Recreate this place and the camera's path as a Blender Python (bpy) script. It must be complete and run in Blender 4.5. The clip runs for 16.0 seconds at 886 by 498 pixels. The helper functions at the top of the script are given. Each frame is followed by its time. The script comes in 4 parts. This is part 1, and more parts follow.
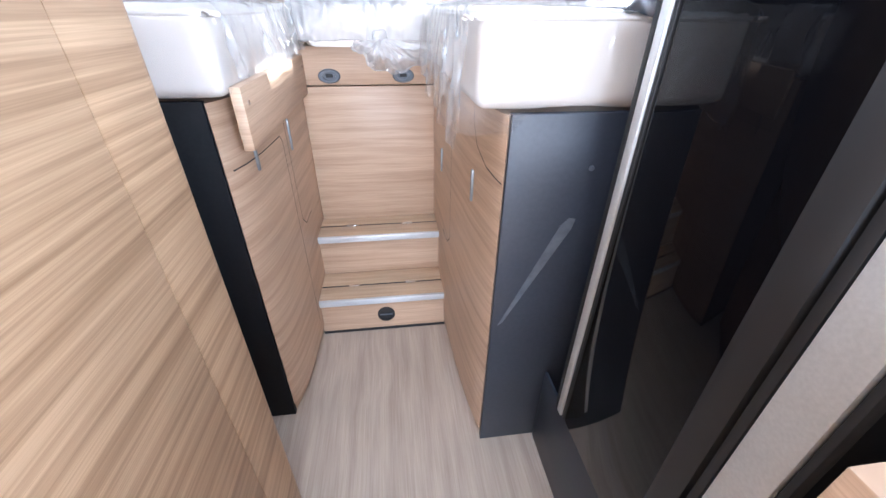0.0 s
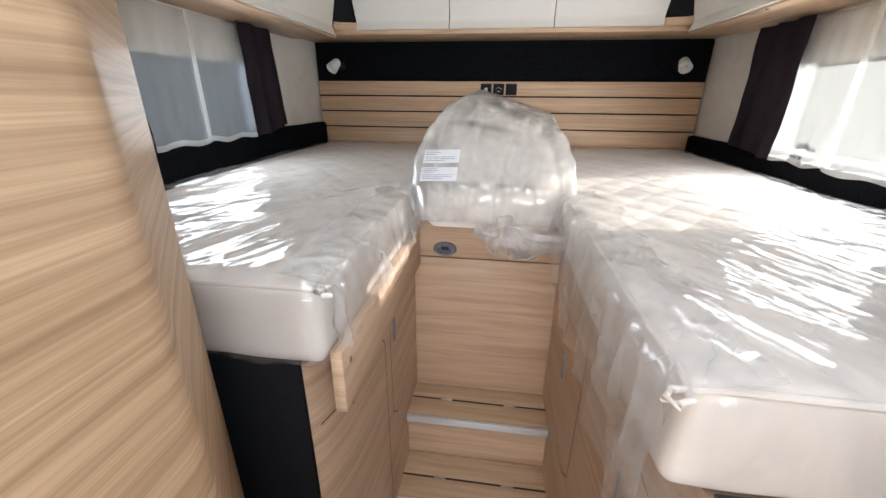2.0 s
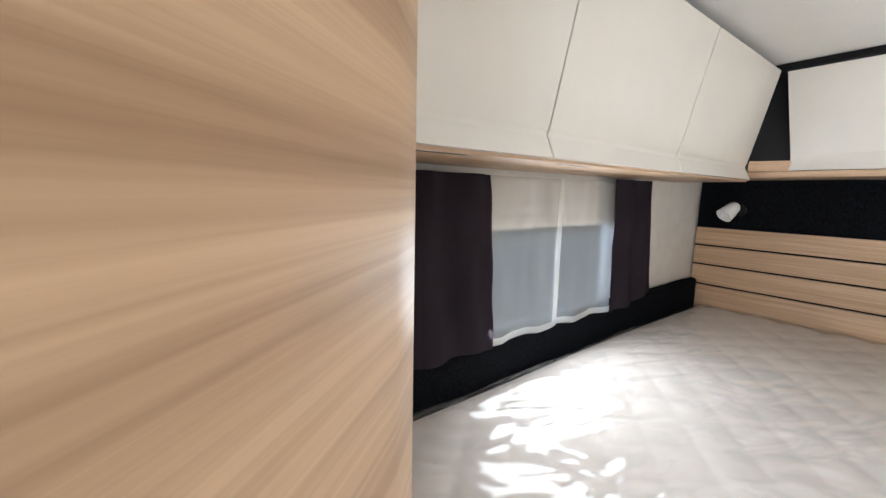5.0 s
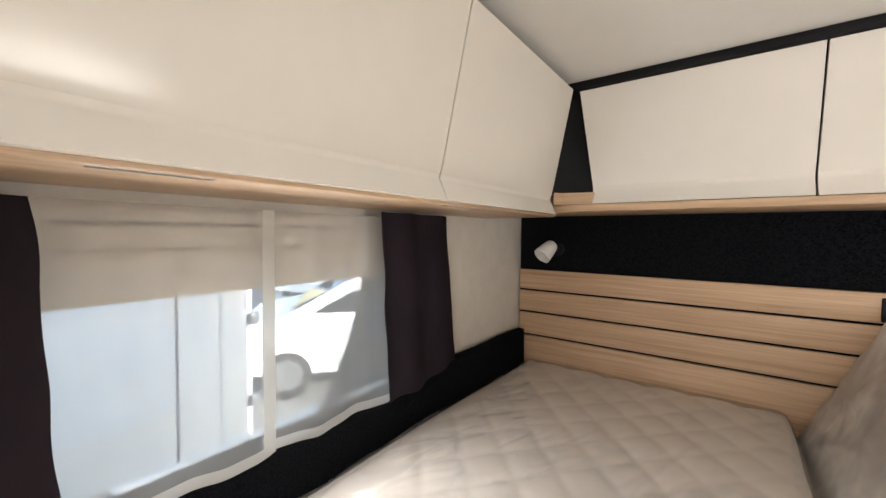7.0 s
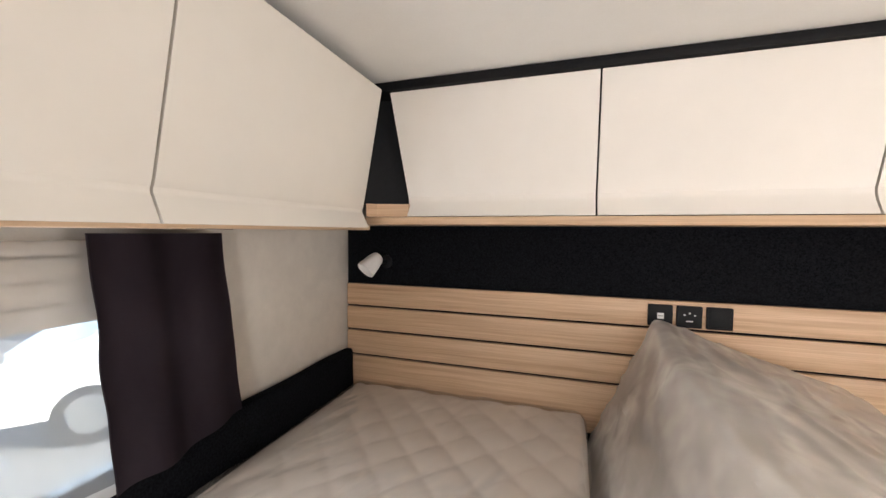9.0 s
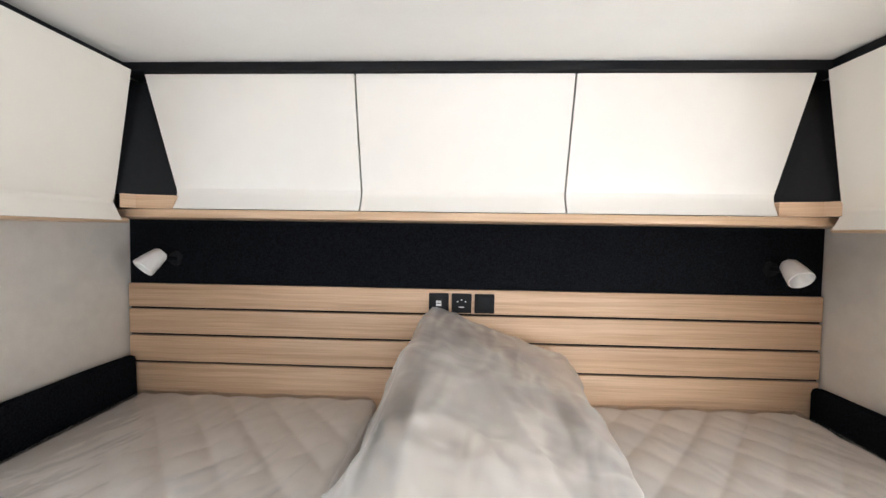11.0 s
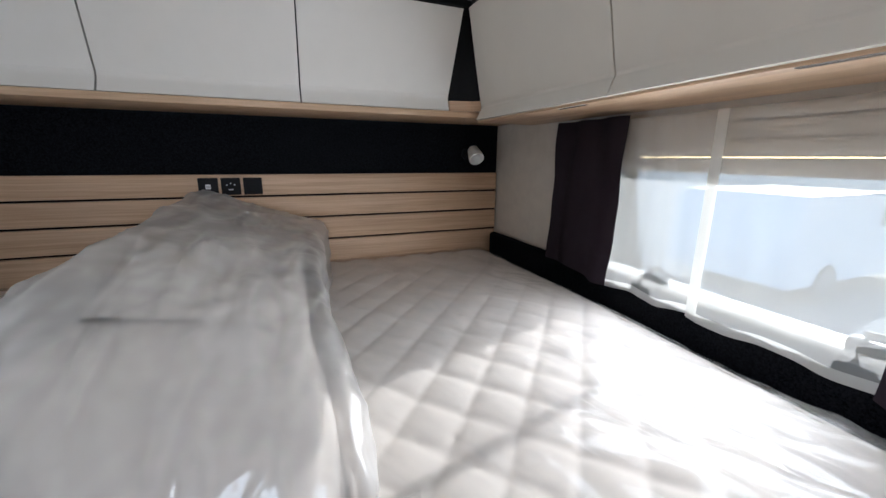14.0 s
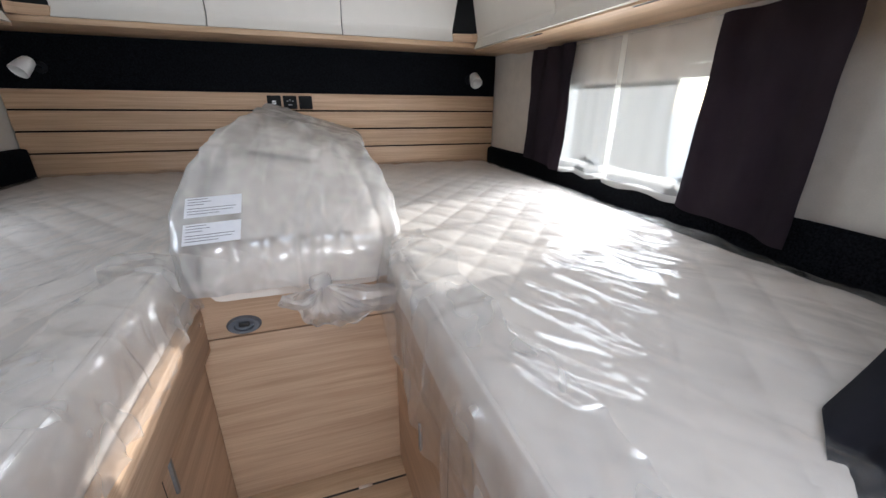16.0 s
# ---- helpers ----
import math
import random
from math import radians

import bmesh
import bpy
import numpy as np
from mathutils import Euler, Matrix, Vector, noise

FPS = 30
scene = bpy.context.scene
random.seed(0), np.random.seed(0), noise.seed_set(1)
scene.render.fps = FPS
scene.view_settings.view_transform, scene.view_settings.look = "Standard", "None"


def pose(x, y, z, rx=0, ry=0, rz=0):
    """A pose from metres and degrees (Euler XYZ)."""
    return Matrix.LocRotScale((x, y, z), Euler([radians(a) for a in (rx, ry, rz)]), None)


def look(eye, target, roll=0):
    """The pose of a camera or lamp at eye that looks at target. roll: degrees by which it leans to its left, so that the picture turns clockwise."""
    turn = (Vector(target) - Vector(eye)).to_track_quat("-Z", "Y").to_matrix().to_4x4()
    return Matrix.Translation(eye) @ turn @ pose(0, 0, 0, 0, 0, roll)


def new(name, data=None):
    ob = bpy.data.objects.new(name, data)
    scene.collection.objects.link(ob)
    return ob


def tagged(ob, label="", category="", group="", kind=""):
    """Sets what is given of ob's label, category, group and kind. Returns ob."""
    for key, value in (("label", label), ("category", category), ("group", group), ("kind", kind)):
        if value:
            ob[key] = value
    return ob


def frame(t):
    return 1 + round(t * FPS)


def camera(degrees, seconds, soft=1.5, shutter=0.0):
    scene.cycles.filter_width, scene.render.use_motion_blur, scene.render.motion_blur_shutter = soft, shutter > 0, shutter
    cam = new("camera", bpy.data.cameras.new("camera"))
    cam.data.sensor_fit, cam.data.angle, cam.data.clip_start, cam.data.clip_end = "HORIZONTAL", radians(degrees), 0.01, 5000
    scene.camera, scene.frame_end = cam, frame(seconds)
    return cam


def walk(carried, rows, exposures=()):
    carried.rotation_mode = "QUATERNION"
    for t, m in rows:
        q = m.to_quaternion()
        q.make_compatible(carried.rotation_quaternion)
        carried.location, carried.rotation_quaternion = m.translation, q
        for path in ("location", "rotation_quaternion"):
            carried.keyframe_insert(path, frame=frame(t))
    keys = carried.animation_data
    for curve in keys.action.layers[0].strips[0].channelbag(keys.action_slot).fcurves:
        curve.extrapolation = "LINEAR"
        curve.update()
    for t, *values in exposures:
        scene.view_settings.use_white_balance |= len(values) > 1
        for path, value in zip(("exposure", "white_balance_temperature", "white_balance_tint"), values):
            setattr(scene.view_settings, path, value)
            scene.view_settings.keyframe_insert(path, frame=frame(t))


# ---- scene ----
cam = camera(98.0, 16.0)
PATH = [
    (0, (0.066, 0.297, 1.178), (0.294, 1.983, 0.127), 0.6),
    (0.5, (0.033, 0.308, 1.283), (0.155, 2.073, 0.35), 0.8),
    (1, (0.006, 0.401, 1.366), (0.054, 2.221, 0.538), 0.8),
    (1.5, (-0.017, 0.537, 1.42), (-0.037, 2.384, 0.653), 1.0),
    (2, (0.009, 0.664, 1.455), (-0.242, 2.509, 0.724), 0.5),
    (2.5, (0.019, 0.797, 1.489), (-0.767, 2.507, 0.812), 0.9),
    (3, (-0.02, 0.882, 1.516), (-1.3, 2.279, 0.875), 0.8),
    (3.5, (-0.097, 0.947, 1.571), (-1.595, 2.155, 1.025), 0.8),
    (3.7, (-0.134, 0.951, 1.599), (-1.663, 2.126, 1.068), 1.1),
    (5.8, (-0.446, 1.269, 1.681), (-1.965, 2.567, 1.581), 0.1),
    (6, (-0.456, 1.333, 1.685), (-1.886, 2.729, 1.597), -0.1),
    (6.5, (-0.433, 1.508, 1.681), (-1.719, 3.038, 1.597), 0.2),
    (7, (-0.399, 1.621, 1.672), (-1.596, 3.222, 1.595), 0.6),
    (7.5, (-0.405, 1.721, 1.678), (-1.478, 3.407, 1.601), 0.5),
    (8, (-0.42, 1.799, 1.697), (-1.346, 3.57, 1.614), 0.4),
    (8.5, (-0.384, 1.816, 1.713), (-1.148, 3.662, 1.632), 0.3),
    (9, (-0.314, 1.819, 1.725), (-0.935, 3.719, 1.632), 0.4),
    (9.2, (-0.298, 1.818, 1.721), (-0.861, 3.735, 1.637), 0.1),
    (11.3, (0.045, 1.832, 1.714), (0.068, 3.83, 1.622), 0.6),
    (11.5, (0.084, 1.829, 1.727), (0.185, 3.824, 1.627), 0.3),
    (12, (0.153, 1.81, 1.729), (0.449, 3.785, 1.624), 0.5),
    (12.5, (0.194, 1.767, 1.719), (0.658, 3.71, 1.618), 0.4),
    (13, (0.205, 1.643, 1.694), (0.802, 3.547, 1.557), 0.4),
    (13.5, (0.218, 1.517, 1.659), (0.907, 3.376, 1.399), 0.4),
    (14, (0.176, 1.454, 1.604), (0.903, 3.259, 1.143), 0.5),
    (14.5, (0.126, 1.374, 1.576), (0.831, 3.135, 0.941), 0.6),
    (15, (0.085, 1.265, 1.57), (0.771, 3.004, 0.861), 0.4),
    (15.5, (0.073, 1.093, 1.558), (0.743, 2.839, 0.847), 0.4),
    (16, (0.048, 0.926, 1.502), (0.66, 2.694, 0.796), 0.6),
]
EXPOSURES = [(0.0, 3.3, 5100, 10), (1.0, 2.75, 5400, 9), (2.0, 2.4, 6000, 9), (3.5, 2.6, 6600, 11), (6.0, 2.95, 5800, 8), (7.0, 2.65, 6900, 12),
             (8.0, 2.6, 7500, 18), (9.0, 2.85, 6700, 14), (11.5, 3.1, 5900, 9), (12.5, 3.05, 5700, 9), (13.2, 2.55, 5700, 9), (14.0, 1.72, 5600, 9), (15.0, 1.8, 5650, 9), (16.0, 2.05, 5700, 9)]
walk(cam, [(t, look(eye, target, roll)) for t, eye, target, roll in PATH], EXPOSURES)

# ---- world, sun, large lights ----
SUN_WAY = Vector((-1.0, -0.22, -0.39))
world = bpy.data.worlds.new("sky")
scene.world = world
world.use_nodes = True
wn = world.node_tree
sky = wn.nodes.new("ShaderNodeTexSky")
sky.sky_type, sky.sun_disc = "NISHITA", False
sky.sun_elevation = math.atan2(0.39, math.hypot(1.0, 0.22))
sky.sun_rotation = math.atan2(1.0, 0.22)
wn.links.new(sky.outputs["Color"], wn.nodes["Background"].inputs["Color"])
wn.nodes["Background"].inputs["Strength"].default_value = 0.09

sun_data = bpy.data.lights.new("sun", "SUN")
sun_data.energy, sun_data.angle, sun_data.color = 2.1, radians(0.6), (1.0, 0.93, 0.82)
sun = new("sun", sun_data)
sun.matrix_world = look((6, 1.3, 1.8), Vector((6, 1.3, 1.8)) + SUN_WAY)


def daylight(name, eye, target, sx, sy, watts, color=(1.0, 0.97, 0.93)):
    """An area lamp that stands in for the sky's light."""
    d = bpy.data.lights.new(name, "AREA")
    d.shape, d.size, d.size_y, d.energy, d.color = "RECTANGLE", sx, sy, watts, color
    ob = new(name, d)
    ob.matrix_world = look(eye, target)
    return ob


# Fill lamp added overhead to brighten the beds and wardrobe; never in view.
daylight("added_roof_fill", (0.0, 0.65, 2.15), (0.0, 0.651, 0.0), 0.62, 0.62, 2.0, (0.95, 0.98, 1.0))
# Fill lamp added far behind the camera to light the rear lockers.
daylight("added_front_fill", (0.0, -3.9, 1.45), (0.0, 0.0, 1.3), 1.7, 0.75, 18, (1.0, 0.98, 0.97))
# Fill lamp added at an unseen side opening to brighten the wardrobe.
daylight("added_side_fill", (1.10, -0.85, 1.1), (-0.3, 0.4, 1.1), 0.6, 1.6, 9, (0.97, 0.98, 1.0))
# Sky light of the two side windows, set on the voile's room side.
daylight("window_daylight", (-0.974, 1.94, 1.44), (0.0, 1.941, 1.28), 0.50, 0.27, 0.5, (0.95, 0.98, 1.0))
daylight("window_daylight", (0.968, 1.95, 1.43), (0.0, 1.951, 1.26), 0.52, 0.30, 0.95, (1.0, 0.98, 0.95))

# ---- materials ----


def shader(name, color=(0.8, 0.8, 0.8), rough=0.5, metal=0.0, spec=0.5):
    m = bpy.data.materials.new(name)
    m.use_nodes = True
    b = m.node_tree.nodes["Principled BSDF"]
    b.inputs["Base Color"].default_value = (*color, 1)
    b.inputs["Roughness"].default_value = rough
    b.inputs["Metallic"].default_value = metal
    b.inputs["Specular IOR Level"].default_value = spec
    return m, m.node_tree, b


def coords(t, scale=(1, 1, 1), rot=(0, 0, 0)):
    c = t.nodes.new("ShaderNodeTexCoord")
    mp = t.nodes.new("ShaderNodeMapping")
    mp.inputs["Scale"].default_value = scale
    mp.inputs["Rotation"].default_value = rot
    t.links.new(c.outputs["Object"], mp.inputs["Vector"])
    return mp.outputs["Vector"]


def noise_node(t, vec, scale, detail=4.0, rough=0.55, distort=0.0):
    n = t.nodes.new("ShaderNodeTexNoise")
    n.inputs["Scale"].default_value = scale
    n.inputs["Detail"].default_value = detail
    n.inputs["Roughness"].default_value = rough
    n.inputs["Distortion"].default_value = distort
    t.links.new(vec, n.inputs["Vector"])
    return n.outputs["Fac"]


def ramp(t, fac, stops):
    r = t.nodes.new("ShaderNodeValToRGB")
    while len(r.color_ramp.elements) < len(stops):
        r.color_ramp.elements.new(0.5)
    for e, (p, c) in zip(r.color_ramp.elements, stops):
        e.position, e.color = p, (*c, 1)
    t.links.new(fac, r.inputs["Fac"])
    return r.outputs["Color"]


def mixed(t, a, b, fac, mode="MIX"):
    m = t.nodes.new("ShaderNodeMix")
    m.data_type, m.blend_type = "RGBA", mode
    for s, v in ((m.inputs[6], a), (m.inputs[7], b), (m.inputs[0], fac)):
        if isinstance(v, (int, float)):
            s.default_value = v
        elif isinstance(v, tuple):
            s.default_value = (*v, 1)
        else:
            t.links.new(v, s)
    return m.outputs[2]


def bump(t, b, height, strength=0.2, distance=0.002):
    n = t.nodes.new("ShaderNodeBump")
    n.inputs["Strength"].default_value = strength
    n.inputs["Distance"].default_value = distance
    t.links.new(height, n.inputs["Height"])
    t.links.new(n.outputs["Normal"], b.inputs["Normal"])


def oak(name, along, light=(0.60, 0.435, 0.305), dark=(0.41, 0.275, 0.18), rough=0.42, bands=1.0, wavy=1.6):
    """Oak decor; along: the directions in which the grain runs, e.g. 'xy' for level grain on upright boards."""
    m, t, b = shader(name, light, rough)
    sc = tuple(0.9 if a in along else 26.0 * bands for a in "xyz")
    wav = noise_node(t, coords(t, (1.6, 1.6, 2.2)), 1.0, 2.0)
    vec = coords(t, sc)
    add = t.nodes.new("ShaderNodeVectorMath")
    add.operation = "MULTIPLY_ADD"
    comb = t.nodes.new("ShaderNodeCombineXYZ")
    for i, a in enumerate("XYZ"):
        if "xyz"[i] not in along:
            t.links.new(wav, comb.inputs[a])
    t.links.new(comb.outputs[0], add.inputs[0])
    add.inputs[1].default_value = (wavy, wavy, wavy)
    t.links.new(vec, add.inputs[2])
    broad = noise_node(t, add.outputs[0], 1.3, 5.0, 0.6)
    fine = noise_node(t, coords(t, tuple(5.0 if a in along else 420.0 for a in "xyz")), 1.0, 3.0, 0.6)
    big = noise_node(t, coords(t, (2.5, 2.5, 3.5)), 1.0, 2.0)
    mid = tuple(0.45 * d + 0.55 * l for d, l in zip(dark, light))
    c1 = ramp(t, broad, [(0.30, dark), (0.46, mid), (0.60, light), (0.72, mid)])
    c2 = mixed(t, c1, ramp(t, fine, [(0.35, (0.72, 0.68, 0.63)), (0.6, (1, 1, 1))]), 0.55, "MULTIPLY")
    c3 = mixed(t, c2, ramp(t, big, [(0.3, (0.90, 0.88, 0.85)), (0.7, (1.06, 1.04, 1.02))]), 0.7, "MULTIPLY")
    t.links.new(c3, b.inputs["Base Color"])
    bump(t, b, fine, 0.12, 0.001)
    return m


OAK = oak("oak_level_grain", "xy")
OAK_WIDE = oak("oak_level_grain_broad", "xy", (0.60, 0.415, 0.255), (0.34, 0.21, 0.115), 0.50, 2.0, 0.4)
OAK_SLAT = oak("oak_fine_grain", "xy", (0.65, 0.455, 0.30), (0.47, 0.31, 0.19), 0.45, 2.2)
OAK_TREAD = oak("oak_tread_grain", "x", (0.62, 0.46, 0.31), (0.42, 0.29, 0.18), 0.45)
OAK_SHELF_Y = oak("oak_shelf_lengthwise", "y", (0.66, 0.48, 0.32), (0.48, 0.32, 0.20), 0.4)
OAK_SHELF_X = oak("oak_shelf_crosswise", "x", (0.66, 0.48, 0.32), (0.48, 0.32, 0.20), 0.4)
FLOOR = oak("pale_oak_vinyl", "y", (0.50, 0.41, 0.33), (0.36, 0.28, 0.22), 0.5, 0.8)


def mottled(name, a, b2, scale, rough=0.5, bumps=0.1, dist=0.001, metal=0.0, spec=0.5, wear=0.6):
    m, t, b = shader(name, a, rough, metal, spec)
    v = coords(t)
    n1 = noise_node(t, v, scale, 5.0)
    n2 = noise_node(t, v, scale * 0.06 + 1.0, 2.0)
    c = ramp(t, n1, [(0.3, a), (0.7, b2)])
    c = mixed(t, c, ramp(t, n2, [(0.3, (0.9, 0.9, 0.9)), (0.7, (1.05, 1.05, 1.05))]), wear, "MULTIPLY")
    t.links.new(c, b.inputs["Base Color"])
    bump(t, b, n1, bumps, dist)
    return m


GLOSS = mottled("gloss_cream_front", (0.76, 0.72, 0.65), (0.78, 0.74, 0.67), 14, 0.20, 0.012, 0.004, wear=0.15)
SATIN = mottled("satin_cream_front", (0.77, 0.74, 0.69), (0.79, 0.76, 0.71), 14, 0.45, 0.01, 0.003, wear=0.15)
CEIL = mottled("white_ceiling_foil", (0.80, 0.79, 0.75), (0.82, 0.81, 0.78), 260, 0.6, 0.1, 0.0006, wear=0.12)
WALL = mottled("cream_wall_foil", (0.66, 0.62, 0.56), (0.70, 0.66, 0.60), 320, 0.65, 0.15, 0.0006)
BLACK_FELT = mottled("black_felt", (0.0016, 0.0018, 0.0024), (0.012, 0.013, 0.016), 230, 0.95, 0.5, 0.001, 0, 0.05)
BLACK_TRIM = mottled("black_trim", (0.006, 0.0065, 0.008), (0.009, 0.0095, 0.011), 120, 0.6, 0.04, 0.001, 0, 0.2)
GREY_PANEL = mottled("anthracite_panel", (0.026, 0.031, 0.043), (0.034, 0.039, 0.052), 90, 0.42, 0.05)
BLACK_GLASS = shader("black_glass", (0.003, 0.003, 0.004), 0.03, 0, 0.10)[0]
ALU = mottled("brushed_aluminium", (0.62, 0.63, 0.63), (0.70, 0.71, 0.71), 200, 0.45, 0.05, 0.0005, 0.55)
GREY_METAL = mottled("dull_grey_metal", (0.22, 0.23, 0.24), (0.28, 0.29, 0.30), 120, 0.4, 0.03, 0.0005, 0.6)
RUBBER = shader("black_rubber", (0.015, 0.015, 0.016), 0.55)[0]
GREY_PLASTIC = mottled("grey_plastic", (0.10, 0.11, 0.13), (0.13, 0.14, 0.16), 150, 0.4, 0.05)
WHITE_PLASTIC = mottled("white_plastic", (0.80, 0.79, 0.77), (0.84, 0.83, 0.81), 80, 0.35, 0.02)
CHROME = shader("chrome", (0.75, 0.75, 0.76), 0.15, 1.0)[0]
PAPER = mottled("paper_label", (0.74, 0.75, 0.80), (0.80, 0.81, 0.85), 60, 0.6, 0.05)
INK = shader("grey_ink", (0.10, 0.10, 0.13), 0.6)[0]
SWITCH_MARK = shader("pale_switch_mark", (0.7, 0.7, 0.7), 0.5)[0]
BLUE_FILM = mottled("blue_protective_film", (0.06, 0.17, 0.36), (0.08, 0.21, 0.42), 30, 0.3, 0.1)
CAR_WHITE = mottled("white_vehicle_paint", (0.74, 0.76, 0.78), (0.78, 0.79, 0.80), 6, 0.25, 0.01)
CAR_GLASS = shader("dark_vehicle_glass", (0.02, 0.025, 0.03), 0.05)[0]
TYRE = shader("tyre_rubber", (0.02, 0.02, 0.021), 0.8)[0]
ASPHALT = mottled("pale_gravel_yard", (0.20, 0.195, 0.185), (0.30, 0.29, 0.27), 60, 0.9, 0.5, 0.01)

# quilted mattress ticking, with a small woven pattern
TICKING, tk, tb = shader("quilted_ticking", (0.74, 0.68, 0.62), 0.85, 0, 0.2)
weave = noise_node(tk, coords(tk, (1, 1, 1)), 700, 2.0)
blot = noise_node(tk, coords(tk), 5, 3.0)
tk.links.new(ramp(tk, blot, [(0.3, (0.72, 0.665, 0.61)), (0.7, (0.79, 0.735, 0.68))]), tb.inputs["Base Color"])
bump(tk, tb, weave, 0.35, 0.001)


def cloth(name, a, b2, see=0.0):
    m, t, b = shader(name, a, 0.9, 0, 0.15)
    w = t.nodes.new("ShaderNodeTexWave")
    w.inputs["Scale"].default_value = 420
    w.bands_direction = "Z"
    t.links.new(coords(t), w.inputs["Vector"])
    n = noise_node(t, coords(t, (1, 1, 0.5)), 14, 4.0)
    t.links.new(ramp(t, n, [(0.3, a), (0.7, b2)]), b.inputs["Base Color"])
    bump(t, b, w.outputs["Fac"], 0.25, 0.0006)
    out = t.nodes["Material Output"]
    tl = t.nodes.new("ShaderNodeBsdfTranslucent")
    tl.inputs["Color"].default_value = (*[min(1.0, c * 1.2) for c in b2], 1)
    mx = t.nodes.new("ShaderNodeMixShader")
    mx.inputs[0].default_value = 0.45
    t.links.new(b.outputs[0], mx.inputs[1])
    t.links.new(tl.outputs[0], mx.inputs[2])
    last = mx
    if see:
        tr = t.nodes.new("ShaderNodeBsdfTransparent")
        m2 = t.nodes.new("ShaderNodeMixShader")
        m2.inputs[0].default_value = see
        t.links.new(mx.outputs[0], m2.inputs[1])
        t.links.new(tr.outputs[0], m2.inputs[2])
        last = m2
    t.links.new(last.outputs[0], out.inputs["Surface"])
    return m


CURTAIN = cloth("plum_grey_curtain", (0.029, 0.021, 0.028), (0.048, 0.037, 0.046))
DIVIDER = cloth("slate_curtain", (0.018, 0.018, 0.024), (0.032, 0.032, 0.040))
SHEER = cloth("white_voile", (0.80, 0.80, 0.78), (0.85, 0.85, 0.83), 0.66)
HEM = cloth("white_voile_hem", (0.80, 0.80, 0.77), (0.85, 0.85, 0.82), 0.25)


def film_material(name, haze, creased, gloss, turn, seed, rough=0.06, relief=0.005, fine=1.0):
    """Clear polythene: see-through, a little milky, glossier at a slant, with fine creases."""
    m, t, b = shader(name, (0.92, 0.91, 0.90), 0.35, 0, 0.3)

    def math_node(op, *args):
        n = t.nodes.new("ShaderNodeMath")
        n.operation = op
        for k, v in enumerate(args):
            if isinstance(v, (int, float)):
                n.inputs[k].default_value = v
            else:
                t.links.new(v, n.inputs[k])
        return n.outputs[0]

    def crest(vec, scale, detail, wide):
        d = math_node("ABSOLUTE", math_node("SUBTRACT", noise_node(t, vec, scale, detail, 0.5, 0.5), 0.5))
        n = t.nodes.new("ShaderNodeMapRange")
        n.interpolation_type = "SMOOTHSTEP"
        for k, v in (("From Min", 0.0), ("From Max", wide), ("To Min", 1.0), ("To Max", 0.0)):
            n.inputs[k].default_value = v
        t.links.new(d, n.inputs["Value"])
        return n.outputs[0]

    def stretched(scale, rot):
        n = t.nodes.new("ShaderNodeMapping")
        n.inputs["Scale"].default_value = scale
        t.links.new(coords(t, (1, 1, 1), rot), n.inputs["Vector"])
        return n.outputs["Vector"]

    long_way = stretched((9.0, 2.2, 2.6), (0, 0, turn))
    short_way = stretched((13.0, 7.0, 7.0), (0.4, 0.2, turn + 0.7 + seed))
    patches = noise_node(t, coords(t, (1, 1, 1), (0, 0, seed)), 5.0, 3.0)
    many = ramp(t, patches, [(0.40, (0.1, 0.1, 0.1)), (0.62, (1, 1, 1))])
    long_crest, short_crest = crest(long_way, 1.2 * fine, 1.0, 0.22), crest(short_way, fine, 1.0, 0.22)
    fold = math_node("MULTIPLY_ADD", math_node("MULTIPLY", short_crest, many), 0.45, long_crest)
    bump(t, b, fold, 0.5, relief)
    nb = b.inputs["Normal"].links[0].from_socket
    tr = t.nodes.new("ShaderNodeBsdfTransparent")
    tr.inputs["Color"].default_value = (0.98, 0.98, 0.98, 1)
    tl = t.nodes.new("ShaderNodeBsdfTranslucent")
    tl.inputs["Color"].default_value = (0.92, 0.91, 0.90, 1)
    gl = t.nodes.new("ShaderNodeBsdfGlossy")
    gl.inputs["Roughness"].default_value = rough
    t.links.new(nb, gl.inputs["Normal"])
    fr = t.nodes.new("ShaderNodeFresnel")
    fr.inputs["IOR"].default_value = 1.5
    milk, m1, m2 = (t.nodes.new("ShaderNodeMixShader") for _ in range(3))
    milk.inputs[0].default_value = 0.5
    t.links.new(b.outputs[0], milk.inputs[1])
    t.links.new(tl.outputs[0], milk.inputs[2])
    t.links.new(math_node("MULTIPLY_ADD", math_node("MULTIPLY", fold, many), creased, haze), m1.inputs[0])
    t.links.new(tr.outputs[0], m1.inputs[1])
    t.links.new(milk.outputs[0], m1.inputs[2])
    t.links.new(math_node("MINIMUM", math_node("MULTIPLY", fr.outputs[0], gloss), 0.20), m2.inputs[0])
    t.links.new(m1.outputs[0], m2.inputs[1])
    t.links.new(gl.outputs[0], m2.inputs[2])
    t.links.new(m2.outputs[0], t.nodes["Material Output"].inputs["Surface"])
    return m


